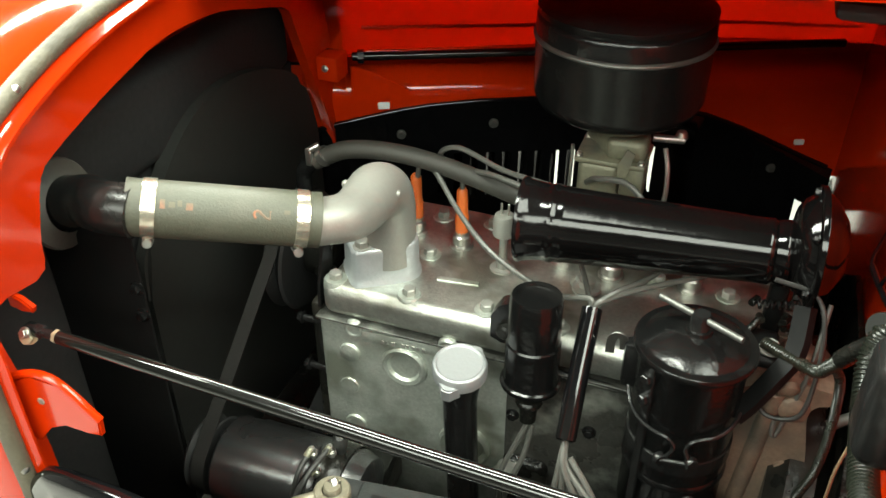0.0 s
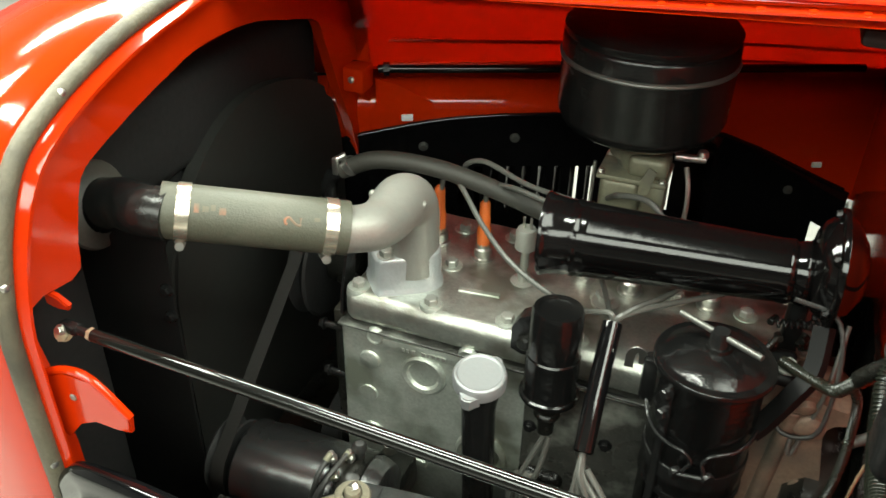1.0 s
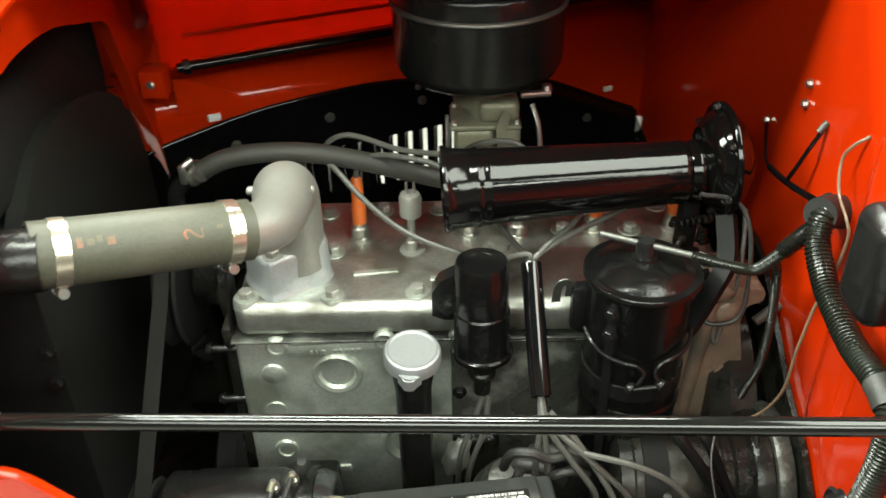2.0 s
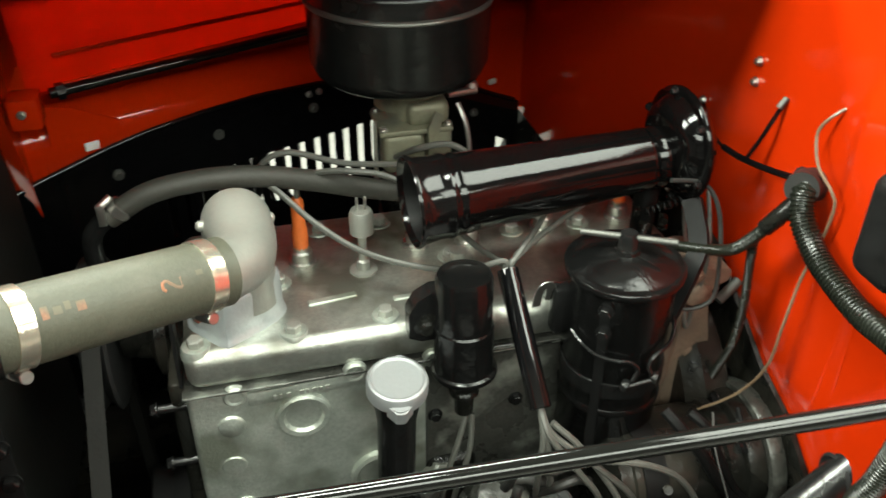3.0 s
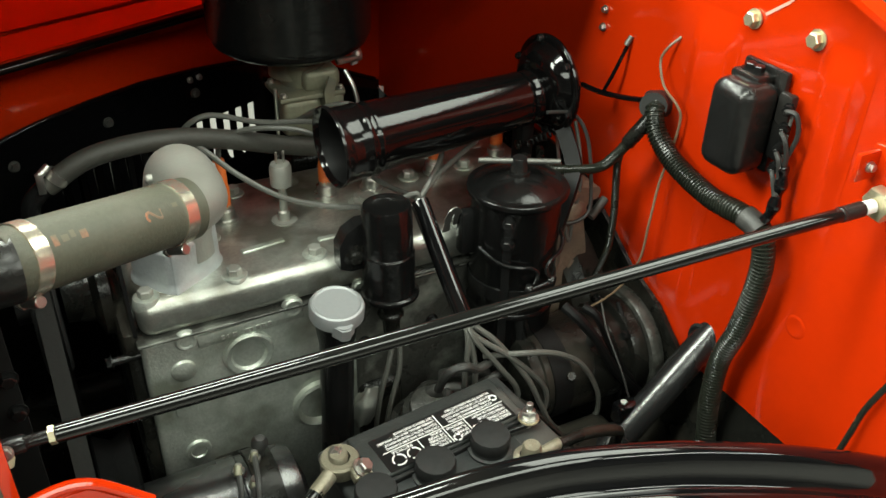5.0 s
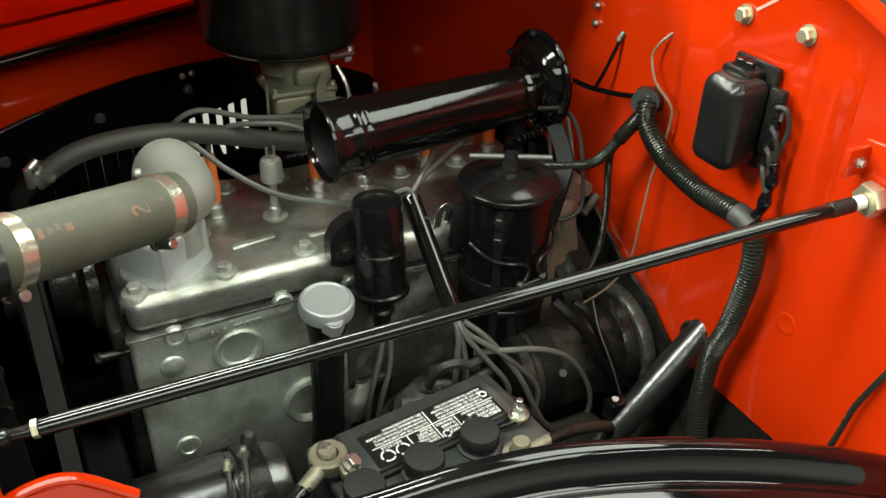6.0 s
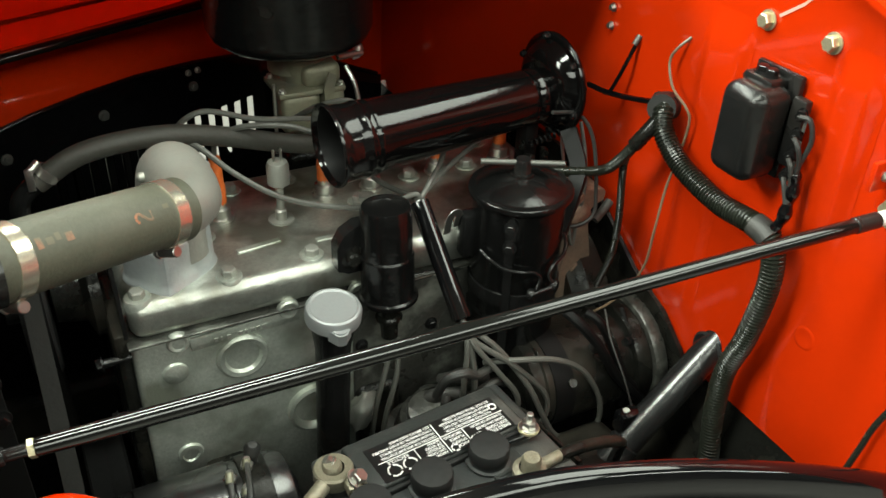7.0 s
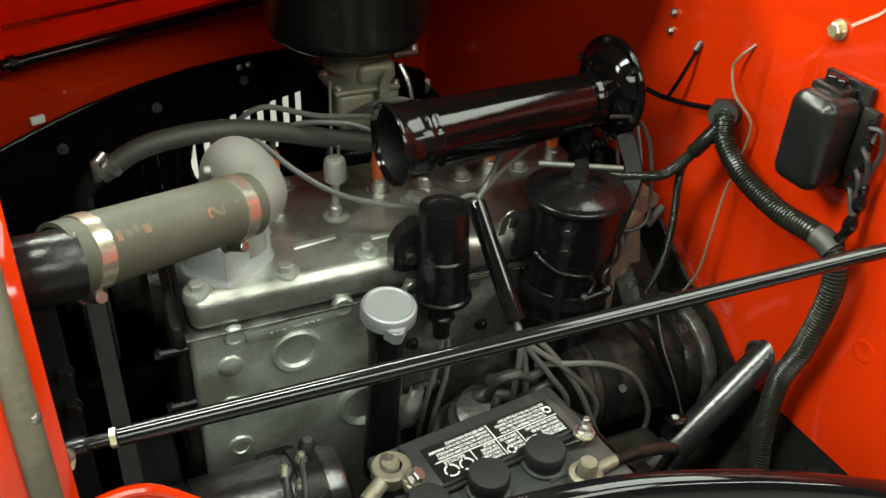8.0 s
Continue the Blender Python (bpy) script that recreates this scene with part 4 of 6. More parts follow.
def generator():
    g = thing("generator", "black cylindrical generator with wire terminals", "generator", (-0.42, 0.48, 0.70))
    m = frame_at((-0.535, 0.455, 0.772), (1, 0, 0))
    part("body", revolve(bmesh.new(), [(0, 0), (0.050, 0), (0.056, 0.006), (0.056, 0.035), (0.058, 0.036), (0.058, 0.130), (0.056, 0.132), (0.056, 0.175), (0.050, 0.19), (0.02, 0.2), (0, 0.2)], m, 36), COLUMN, g)
    part("band", revolve(bmesh.new(), [(0.0575, 0.140), (0.0595, 0.141), (0.0595, 0.168), (0.0575, 0.169)], m, 36), GRIME, g)
    part("pulley", revolve(bmesh.new(), [(0, -0.036), (0.048, -0.036), (0.050, -0.033), (0.040, -0.023), (0.050, -0.012), (0.048, -0.010), (0, -0.01)], m, 30), MATT, g)
    for i, (x, y, z) in enumerate(((-0.407, 0.447, 0.832), (-0.387, 0.455, 0.835), (-0.395, 0.430, 0.824))):
        post = part("terminal", rod(bmesh.new(), (x, y, z - 0.004), (x, y - 0.003, z + 0.016), 0.004, 10), STEEL, g, "small steel terminal")
        part("nut", revolve(bmesh.new(), [(0, 0), (0.007, 0), (0.007, 0.005), (0, 0.005)], frame_at((x, y - 0.001, z + 0.002), (0, -0.1, 1)), 6), STEEL, post)
    part("knob", revolve(bmesh.new(), [(0, 0), (0.006, 0), (0.006, 0.012), (0.009, 0.016), (0.009, 0.022), (0.005, 0.028), (0, 0.029)], frame_at((-0.380, 0.465, 0.832), (0.1, -0.15, 1)), 14), RUBBER, g)
    part("support", block(bmesh.new(), (-0.41, 0.48, 0.66), (-0.36, 0.60, 0.72), 0.008), GRIME, g)
    for pts in ([(-0.407, 0.445, 0.846), (-0.413, 0.415, 0.826), (-0.420, 0.405, 0.766), (-0.415, 0.415, 0.666)], [(-0.387, 0.453, 0.849), (-0.397, 0.405, 0.836), (-0.410, 0.390, 0.776), (-0.410, 0.405, 0.646)], [(-0.395, 0.430, 0.836), (-0.405, 0.395, 0.816), (-0.405, 0.385, 0.726)]):
        part("lead", tube(pts, 0.0032, 8), RUBBER, g)
        part("terminal_eye", rod(bmesh.new(), pts[0], Vector(pts[0]) + Vector((-0.003, -0.010, -0.005)), 0.0042, 10), ZINC, g)


generator()


def radiator():
    r = thing("radiator", "black radiator and shroud behind the bulkhead", "radiator", (-0.69, MID, 0.5))
    part("core", block(bmesh.new(), (-0.735, 0.30, 0.5), (-0.70, 0.98, 1.08), 0.004), MATT, r)
    part("top_tank", block(bmesh.new(), (-0.745, 0.32, 1.08), (-0.685, 0.96, 1.20), 0.02, 3), MATT, r)
    sh = [(0.53, 0.55), (0.53, 0.93), (0.555, 1.01), (0.60, 1.075), (0.67, 1.122), (0.75, 1.138), (0.83, 1.126), (0.90, 1.10), (0.955, 1.06), (0.985, 0.99), (0.995, 0.9), (0.995, 0.55)]
    sh = [(p.x, p.y) for p in curve_points([(y, z, 0) for y, z in sh], 4)]
    part("shroud", plate(bmesh.new(), sh, 0.02, Matrix(((0, 0, 1, -0.69), (1, 0, 0, 0), (0, 1, 0, 0), (0, 0, 0, 1))), 0.006), mat("dusty_black", (0.016, 0.0165, 0.015), 0.6, 0, 0, 0.2, 20, 0.1, 60, spec=0.25), r, "dull black fan shroud")
    for y in (0.50, 0.455):
        part("fin_strip", block(bmesh.new(), (-0.69, y, 0.55), (-0.682, y + 0.008, 1.07), 0.002), SATIN, r)
    side = part("side_strip", block(bmesh.new(), (-0.700, 0.4205, 0.55), (-0.577, 0.4245, 1.122), 0.0015), DULLBLACK, r, "black side strip")
    for z in (1.052, 1.016):
        piece("bolt", SMALLBOLT, side, frame_at((-0.583, 0.4204, z), (0, -1, 0)))
    part("inlet", tube([(-0.70, 0.425, 1.13), (-0.66, 0.424, 1.14), (-0.62, 0.421, 1.152), (-0.585, 0.407, 1.160), (-0.555, 0.413, 1.158)], 0.0275, 24), SATIN, r, "black inlet neck")
    part("collar", disc((-0.665, 0.424, 1.138), (1, 0, 0.2), [(0.030, 0), (0.047, 0.001), (0.049, 0.004), (0.047, 0.007), (0.036, 0.010), (0.030, 0.016)], 28), OLDRUBBER, r, "dull grey neck flange")


radiator()


def radiator_hose():
    h = thing("radiator_hose", "grey-green rubber radiator hose with faded orange print", "hose", (-0.48, 0.46, 1.14))
    a, b = Vector((-0.568, 0.415, 1.160)), Vector((-0.4065, 0.514, 1.1205))
    d = (b - a).normalized()
    L = (b - a).length
    m = frame_at(a, d)
    R = 0.0295
    part("sleeve", revolve(bmesh.new(), [(0.026, 0), (R, 0.0005), (R, 0.004), (R * 0.99, 0.012), (R * 1.0, 0.03), (R * 1.0, L - 0.03), (R * 0.99, L - 0.012), (R, L - 0.004), (R, L - 0.0005), (0.026, L)], m, 48), HOSE, h)
    for pos, turn in ((0.016, 0), (L - 0.027, 15)):
        c = part("clamp", revolve(bmesh.new(), [(R * 0.99, 0), (R + 0.0014, 0.0004), (R + 0.0014, 0.0136), (R * 0.99, 0.014)], m @ Matrix.Translation((0, 0, pos)), 48), CLAMP, h, "bright steel band clamp")
        w = m @ Matrix.Translation((0, 0, pos + 0.007))
        down = (w.to_3x3().inverted() @ Vector((0.1, -0.35, -1))).normalized()
        ctr = Vector((down.x, down.y, 0)).normalized() * (R + 0.005)
        side = Vector((-ctr.y, ctr.x, 0)).normalized()
        bm = rod(bmesh.new(), w @ (ctr - side * 0.010), w @ (ctr + side * 0.012), 0.0052, 12)
        part("worm_screw", bm, STEEL, c)
        bm = bmesh.new()
        revolve(bm, [(0, 0), (0.0065, 0), (0.0065, 0.004), (0, 0.005)], frame_at(w @ (ctr + side * 0.012), w.to_3x3() @ side), 6)
        part("screw_head", bm, STEEL, c)

    # faded print: the figure 2 and a worn word, wrapped on the rubber
    def wrap(bm, u0, u1, a0, a1, n=4):
        """A patch of the sleeve from u0 to u1 along it and a0 to a1 round it (degrees)."""
        rows = []
        for i in range(n + 1):
            ang = radians(a0 + (a1 - a0) * i / n)
            rows.append([bm.verts.new(m @ Vector(((R + 0.0004) * math.cos(ang), (R + 0.0004) * math.sin(ang), u))) for u in (u0, u1)])
        for p, q in zip(rows, rows[1:]):
            bm.faces.new((p[0], p[1], q[1], q[0]))

    face = (m.to_3x3().inverted() @ Vector((0.28, -0.75, 0.62))).normalized()
    mid = math.degrees(math.atan2(face.y, face.x))
    bm = bmesh.new()
    two = [(0.1265, 4.2), (0.1245, 3.2), (0.1238, 1.0), (0.1255, -1.6), (0.1285, -1.8), (0.1320, 0.8), (0.1360, 3.6), (0.1400, 4.4), (0.1398, -2.6)]
    for (ua, aa), (ub, ab) in zip(two, two[1:]):
        va, vb = [m @ Vector(((R - 0.0022) * math.cos(radians(mid + 2.4 * v)), (R - 0.0022) * math.sin(radians(mid + 2.4 * v)), u)) for u, v in ((ua, aa), (ub, ab))]
        sweep(bm, [va, vb], 0.0026, 10)
    part("figure_two", bm, INK, h, "faded orange figure 2")
    bm = bmesh.new()
    for i, w in enumerate((0.0050, 0.0062, 0.0045, 0.0066)):
        u = 0.034 + i * 0.0082
        wrap(bm, u, u + w, mid - 14 + (i % 2) * 4, mid + 4 - (i % 3) * 3)
    part("worn_print", bm, FADED, h, "worn orange print")
    bm = bmesh.new()
    wrap(bm, L - 0.040, L - 0.034, mid - 9, mid - 1)
    part("worn_print", bm, FADED, h, "worn orange print")


radiator_hose()


def bypass_hose():
    h = thing("heater_hose", "dull black rubber hose arching behind the water outlet", "hose", (-0.5, 0.72, 1.0))
    pts = [(-0.535, 0.715, 1.050), (-0.518, 0.712, 1.070), (-0.475, 0.712, 1.093), (-0.425, 0.714, 1.100), (-0.37, 0.718, 1.096), (-0.31, 0.728, 1.078), (-0.25, 0.738, 1.055), (-0.19, 0.75, 1.035), (-0.13, 0.77, 1.02), (-0.08, 0.80, 0.99)]
    part("sleeve", tube(pts[1:], 0.0118, 16), OLDRUBBER, h)
    part("elbow", tube([(-0.540, 0.716, 0.94), (-0.541, 0.715, 1.01), (-0.539, 0.713, 1.046), (-0.527, 0.712, 1.064), (-0.508, 0.712, 1.076)], 0.0105, 14), SATIN, h, "dark metal elbow")
    d = Vector((0.033, 0, 0.032)).normalized()
    c = part("clamp", revolve(bmesh.new(), [(0.0118, -0.005), (0.0130, -0.0048), (0.0130, 0.0048), (0.0118, 0.005)], frame_at((-0.505, 0.712, 1.079), d), 24), STEEL, h, "steel clamp")
    part("worm_screw", rod(bmesh.new(), (-0.524, 0.703, 1.087), (-0.512, 0.712, 1.094), 0.0042, 10), STEEL, c)
    part("clamp_ear", block(bmesh.new(), (-0.527, 0.700, 1.067), (-0.519, 0.706, 1.091), 0.001), STEEL, c)


bypass_hose()


def oil_filler():
    f = thing("oil_filler", "black oil filler pipe with a dull metal cap", "filler pipe", (-0.257, 0.54, 0.70))
    top = Vector((-0.257, 0.536, 0.945))
    ax = Vector((0.03, -0.13, 1)).normalized()
    part("pipe", sweep(bmesh.new(), curve_points([(-0.258, 0.562, 0.66), (-0.258, 0.552, 0.76), (-0.258, 0.542, 0.87), top - ax * 0.012], 8), lambda t: 0.0205 + (0.006 * max(0, t - 0.75) * 4), 24), SATIN, f)
    m = frame_at(top, ax)
    part("cap", revolve(bmesh.new(), [(0, -0.014), (0.029, -0.014), (0.0315, -0.012), (0.0318, 0.001), (0.0300, 0.0045), (0.0275, 0.0055), (0.0262, 0.0042), (0.024, 0.0038), (0, 0.0058)], m, 40), TIN, f, "dull silver pressed metal cap")
    for ang in (252, 60):
        t = m @ Matrix.Rotation(radians(ang), 4, "Z")
        part("cap_tab", plate(bmesh.new(), [(0.028, -0.013), (0.034, -0.008), (0.0385, -0.005), (0.0395, 0.0), (0.0385, 0.005), (0.034, 0.008), (0.028, 0.013)], 0.0165, t @ Matrix.Translation((0, 0, -0.0185)), 0.002), TIN, f)


oil_filler()


def ignition_coil():
    c = thing("ignition_coil", "satin black can-shaped ignition coil on a bracket", "coil", (-0.181, 0.565, 0.88))
    ax = Vector((-0.005, 0.05, 1)).normalized()
    m = frame_at((-0.180, 0.561, 0.911), ax)
    R = 0.0312
    part("can", revolve(bmesh.new(), [(0, 0.008), (0.022, 0.008), (R + 0.0015, 0.010), (R + 0.0038, 0.012), (R + 0.0044, 0.0145), (R + 0.0036, 0.017), (R + 0.0008, 0.0185), (R, 0.021), (R, 0.070), (R - 0.0015, 0.072), (R - 0.002, 0.127), (R - 0.004, 0.132), (R - 0.008, 0.132), (R - 0.009, 0.129), (R - 0.016, 0.128), (0, 0.129)], m, 36), ENAMEL, c)
    part("neck", revolve(bmesh.new(), [(0, -0.045), (0.010, -0.045), (0.011, -0.022), (0.0155, -0.020), (0.0165, -0.017), (0.0155, -0.014), (0.013, -0.012), (0.014, 0.002), (0.020, 0.009), (0, 0.009)], m, 24), GRIME, c)
    clampform = [(-0.190, 0.956), (-0.222, 0.956), (-0.235, 0.962), (-0.235, 0.992), (-0.226, 1.008), (-0.210, 1.017), (-0.190, 1.017)]
    br = part("bracket", plate(bmesh.new(), clampform, 0.024, Matrix(((1, 0, 0, 0), (0, 0, 1, 0.578), (0, 1, 0, 0), (0, 0, 0, 1))), 0.004), SATIN, c)
    part("washer", disc((-0.2165, 0.579, 0.977), (-0.1, -1, 0.1), [(0.0145, 0), (0.014, 0.002), (0.0085, 0.003), (0.0085, 0.010), (0.006, 0.012), (0, 0.012)], 20), GRIME, br)
    part("rivet", revolve(bmesh.new(), [(0.004, 0), (0.003, 0.002), (0, 0.002)], m @ Matrix.Rotation(radians(255), 4, "Z") @ Matrix.Translation((R - 0.0002, 0, 0.05)) @ Matrix.Rotation(radians(90), 4, "Y"), 10), SATIN, c)


ignition_coil()


def wire_loom():
    w = thing("plug_wire_conduit", "gloss black metal tube guiding grey plug wires", "wire conduit", (-0.124, 0.55, 0.95))
    a, b = Vector((-0.125, 0.597, 1.018)), Vector((-0.121, 0.487, 0.922))
    d = (b - a).normalized()
    part("tube", revolve(bmesh.new(), [(0.0095, 0), (0.0112, 0), (0.0115, 0.002), (0.0115, (b - a).length - 0.001), (0.0095, (b - a).length)], frame_at(a, d), 20), BLACK, w)
    part("throat", revolve(bmesh.new(), [(0, 0.002), (0.0098, 0.002), (0.0098, 0.01)], frame_at(a, d), 16), MATT, w)
    runs = [
        [(-0.392, 0.750, 1.050), (-0.385, 0.745, 1.075), (-0.355, 0.715, 1.085), (-0.315, 0.690, 1.050), (-0.27, 0.665, 1.022), (-0.215, 0.635, 1.012), (-0.165, 0.61, 1.016), (-0.130, 0.600, 1.028), a],
        [(-0.326, 0.738, 1.050), (-0.322, 0.735, 1.072), (-0.300, 0.725, 1.088), (-0.265, 0.715, 1.090), (-0.225, 0.71, 1.080), (-0.18, 0.70, 1.05), (-0.15, 0.66, 1.02), (-0.130, 0.606, 1.022), a],
        [(-0.190, 0.745, 1.050), (-0.20, 0.74, 1.075), (-0.27, 0.735, 1.090), (-0.33, 0.74, 1.108), (-0.36, 0.75, 1.09), (-0.35, 0.77, 1.06)],
        [(-0.03, 0.745, 1.05), (-0.04, 0.70, 1.055), (-0.07, 0.65, 1.040), (-0.105, 0.61, 1.035), a],
        [(0.07, 0.748, 1.05), (0.05, 0.70, 1.06), (-0.02, 0.66, 1.045), (-0.08, 0.625, 1.036), (-0.115, 0.602, 1.028), a],
    ]
    for pts in runs:
        part("wire", tube(pts, 0.0034, 8), WIRE, w, "grey spark plug wire")
    low = [
        [b, (-0.118, 0.470, 0.895), (-0.112, 0.465, 0.83), (-0.115, 0.48, 0.75)],
        [b, (-0.116, 0.468, 0.90), (-0.088, 0.455, 0.858), (-0.060, 0.45, 0.81), (-0.06, 0.46, 0.75)],
        [b, (-0.112, 0.470, 0.90), (-0.070, 0.450, 0.865), (-0.020, 0.448, 0.800), (-0.025, 0.45, 0.752), (-0.07, 0.47, 0.73)],
        [(-0.10, 0.47, 0.865), (-0.07, 0.45, 0.873), (-0.018, 0.44, 0.863), (0.026, 0.44, 0.829), (0.058, 0.44, 0.771), (0.061, 0.44, 0.729), (0.034, 0.44, 0.711), (-0.004, 0.44, 0.735), (-0.029, 0.44, 0.782), (-0.05, 0.445, 0.83), (-0.085, 0.46, 0.885), (-0.112, 0.475, 0.912)],
        [b, (-0.122, 0.470, 0.895), (-0.125, 0.468, 0.84), (-0.12, 0.48, 0.76)],
    ]
    for pts in ([(-0.160, 0.47, 0.835), (-0.152, 0.46, 0.866), (-0.132, 0.455, 0.872), (-0.113, 0.46, 0.858), (-0.092, 0.465, 0.858)], [(-0.120, 0.47, 0.815), (-0.105, 0.46, 0.833), (-0.085, 0.46, 0.838), (-0.068, 0.465, 0.825)], [(-0.140, 0.48, 0.82), (-0.150, 0.47, 0.80), (-0.160, 0.47, 0.765), (-0.15, 0.48, 0.73)]):
        part("vacuum_hose", tube(pts, 0.0055, 10), RUBBER, w, "black rubber vacuum hose")
    for pts in low:
        part("wire", tube(pts, 0.0036, 8), WIRE, w, "grey spark plug wire")
    for pts in ([(-0.178, 0.555, 0.865), (-0.190, 0.545, 0.83), (-0.205, 0.54, 0.78), (-0.21, 0.55, 0.70)], [(-0.172, 0.553, 0.865), (-0.178, 0.54, 0.82), (-0.195, 0.535, 0.76), (-0.20, 0.545, 0.68)]):
        part("wire", tube(pts, 0.0034, 8), WIRE, w)


wire_loom()


def oil_filter():
    f = thing("oil_filter", "black canister oil filter with a T-handle lid", "oil filter", (-0.006, 0.56, 0.8))
    c = Vector((-0.011, 0.560, 0))
    m = Matrix.Translation(c) @ Matrix.Diagonal((1.045, 1.045, 1, 1))
    part("body", revolve(bmesh.new(), [(0, 0.775), (0.040, 0.775), (0.050, 0.785), (0.0525, 0.80), (0.0525, 0.865), (0.0545, 0.868), (0.0545, 0.873), (0.0525, 0.876), (0.0530, 1.022), (0.056, 1.0255), (0.0575, 1.028)], m, 48), ENAMEL, f)
    lid = part("lid", revolve(bmesh.new(), [(0.0575, 1.0272), (0.0594, 1.0280), (0.0600, 1.0300), (0.0597, 1.0335), (0.0585, 1.0350), (0.0555, 1.0355), (0.0525, 1.0352), (0.0500, 1.0365), (0.0450, 1.0395), (0.0370, 1.0430), (0.0280, 1.0460), (0.0180, 1.0482), (0.0140, 1.0490), (0.0128, 1.0525), (0, 1.053)], m, 48), ENAMEL, f)
    part("stem", revolve(bmesh.new(), [(0.012, 1.040), (0.010, 1.044), (0.0098, 1.066), (0.008, 1.070), (0, 1.070)], m, 18), SATIN, lid)
    part("handle", rod(bmesh.new(), c + Vector((-0.044, 0.022, 1.065)), c + Vector((0.042, -0.024, 1.066)), 0.0035, 12), BARE, lid, "bare steel T-bar")
    strap = part("strap", revolve(bmesh.new(), [(0.0527, 0.895), (0.0545, 0.8955), (0.0545, 0.914), (0.0527, 0.9145)], m, 48), SATIN, f)
    part("strap_screw", rod(bmesh.new(), (-0.026, 0.4955, 0.922), (0.010, 0.4955, 0.926), 0.0032, 10), SATIN, strap)
    for x, z in ((-0.024, 0.922), (0.008, 0.926)):
        part("strap_ear", revolve(bmesh.new(), [(0, -0.004), (0.0065, -0.004), (0.0075, -0.002), (0.0075, 0.002), (0.0065, 0.004), (0, 0.004)], frame_at((x, 0.4970, z), (0.6, -0.8, 0)), 16), SATIN, strap)
    for pts in ([(-0.070, 0.545, 0.968), (-0.064, 0.528, 0.962), (-0.053, 0.515, 0.955), (-0.036, 0.5045, 0.952), (-0.020, 0.5015, 0.949), (-0.012, 0.4990, 0.940), (-0.018, 0.4960, 0.928)], [(0.046, 0.545, 0.966), (0.040, 0.528, 0.962), (0.028, 0.513, 0.957), (0.012, 0.5045, 0.954), (0.004, 0.5015, 0.950), (0.000, 0.4990, 0.941), (0.005, 0.4960, 0.930)]):
        part("bail", tube(pts, 0.0024, 8), SATIN, f, "bent wire bail")
    out = Vector((-0.64, -0.77, 0)).normalized()
    bar = part("side_bar", plate(bmesh.new(), [(-0.0055, 0.800), (0.0055, 0.800), (0.0055, 1.016), (0.003, 1.020), (-0.003, 1.020), (-0.0055, 1.016)], 0.003, Matrix.Translation(c + out * 0.0552) @ Matrix(((-out.y, 0, out.x, 0), (out.x, 0, out.y, 0), (0, 1, 0, 0), (0, 0, 0, 1))), 0.0008), SATIN, f, "flat black retaining bar")
    for z in (1.010, 0.983):
        piece("bolt", SMALLBOLT, bar, frame_at(c + out * 0.0582 + Vector((0, 0, z)), out))
    # bracket arm to the head
    part("bracket", block(bmesh.new(), (-0.082, 0.565, 0.945), (-0.055, 0.585, 1.005), 0.006), SATIN, f)
    part("arm", block(bmesh.new(), (0.030, 0.585, 0.996), (0.072, 0.64, 1.010), 0.006, 3), DULLBLACK, f)
    strut = [(0.040, 0.548, 0.958), (0.052, 0.556, 0.972), (0.070, 0.566, 1.004), (0.084, 0.580, 1.030), (0.086, 0.612, 1.066)]
    part("strut", sweep(bmesh.new(), curve_points(strut, 6), 1, section=[(-0.010, -0.005), (0.010, -0.005), (0.010, 0.005), (-0.010, 0.005)]), DULLBLACK, f, "black clamp strut")
    piece("bolt", BOLT, f, frame_at((0.062, 0.60, 1.012), (0, 0, 1)))
    part("outlet_pipe", tube([(0.03, 0.545, 0.80), (0.05, 0.53, 0.76), (0.09, 0.53, 0.70)], 0.007, 10), SATIN, f)


oil_filter()


def air_cleaner():
    a = thing("air_cleaner", "matt black round oil-bath air cleaner", "air cleaner", (-0.164, 0.912, 1.08))
    m = Matrix.Translation((-0.171, 0.912, 0.024)) @ Matrix.Diagonal((1.0, 1.0, 1, 1))
    part("bowl", revolve(bmesh.new(), [(0, 1.088), (0.040, 1.088), (0.070, 1.090), (0.095, 1.095), (0.105, 1.102), (0.111, 1.115), (0.1125, 1.186), (0.1145, 1.189)], m, 56), SATIN, a)
    part("bead", revolve(bmesh.new(), [(0.1125, 1.1885), (0.1145, 1.1890), (0.1152, 1.1910), (0.1145, 1.1930), (0.1115, 1.1950)], m, 56), BARE, a, "thin bright rim")
    part("lid", revolve(bmesh.new(), [(0.1125, 1.195), (0.1125, 1.212), (0.1115, 1.217), (0.1095, 1.219), (0.1115, 1.224), (0.1115, 1.229), (0.107, 1.234), (0.100, 1.237), (0.070, 1.243), (0.02, 1.246), (0, 1.247)], m, 56), SATIN, a)
    part("neck", revolve(bmesh.new(), [(0.034, 1.05), (0.034, 1.090)], m, 28), ZINC, a)


air_cleaner()


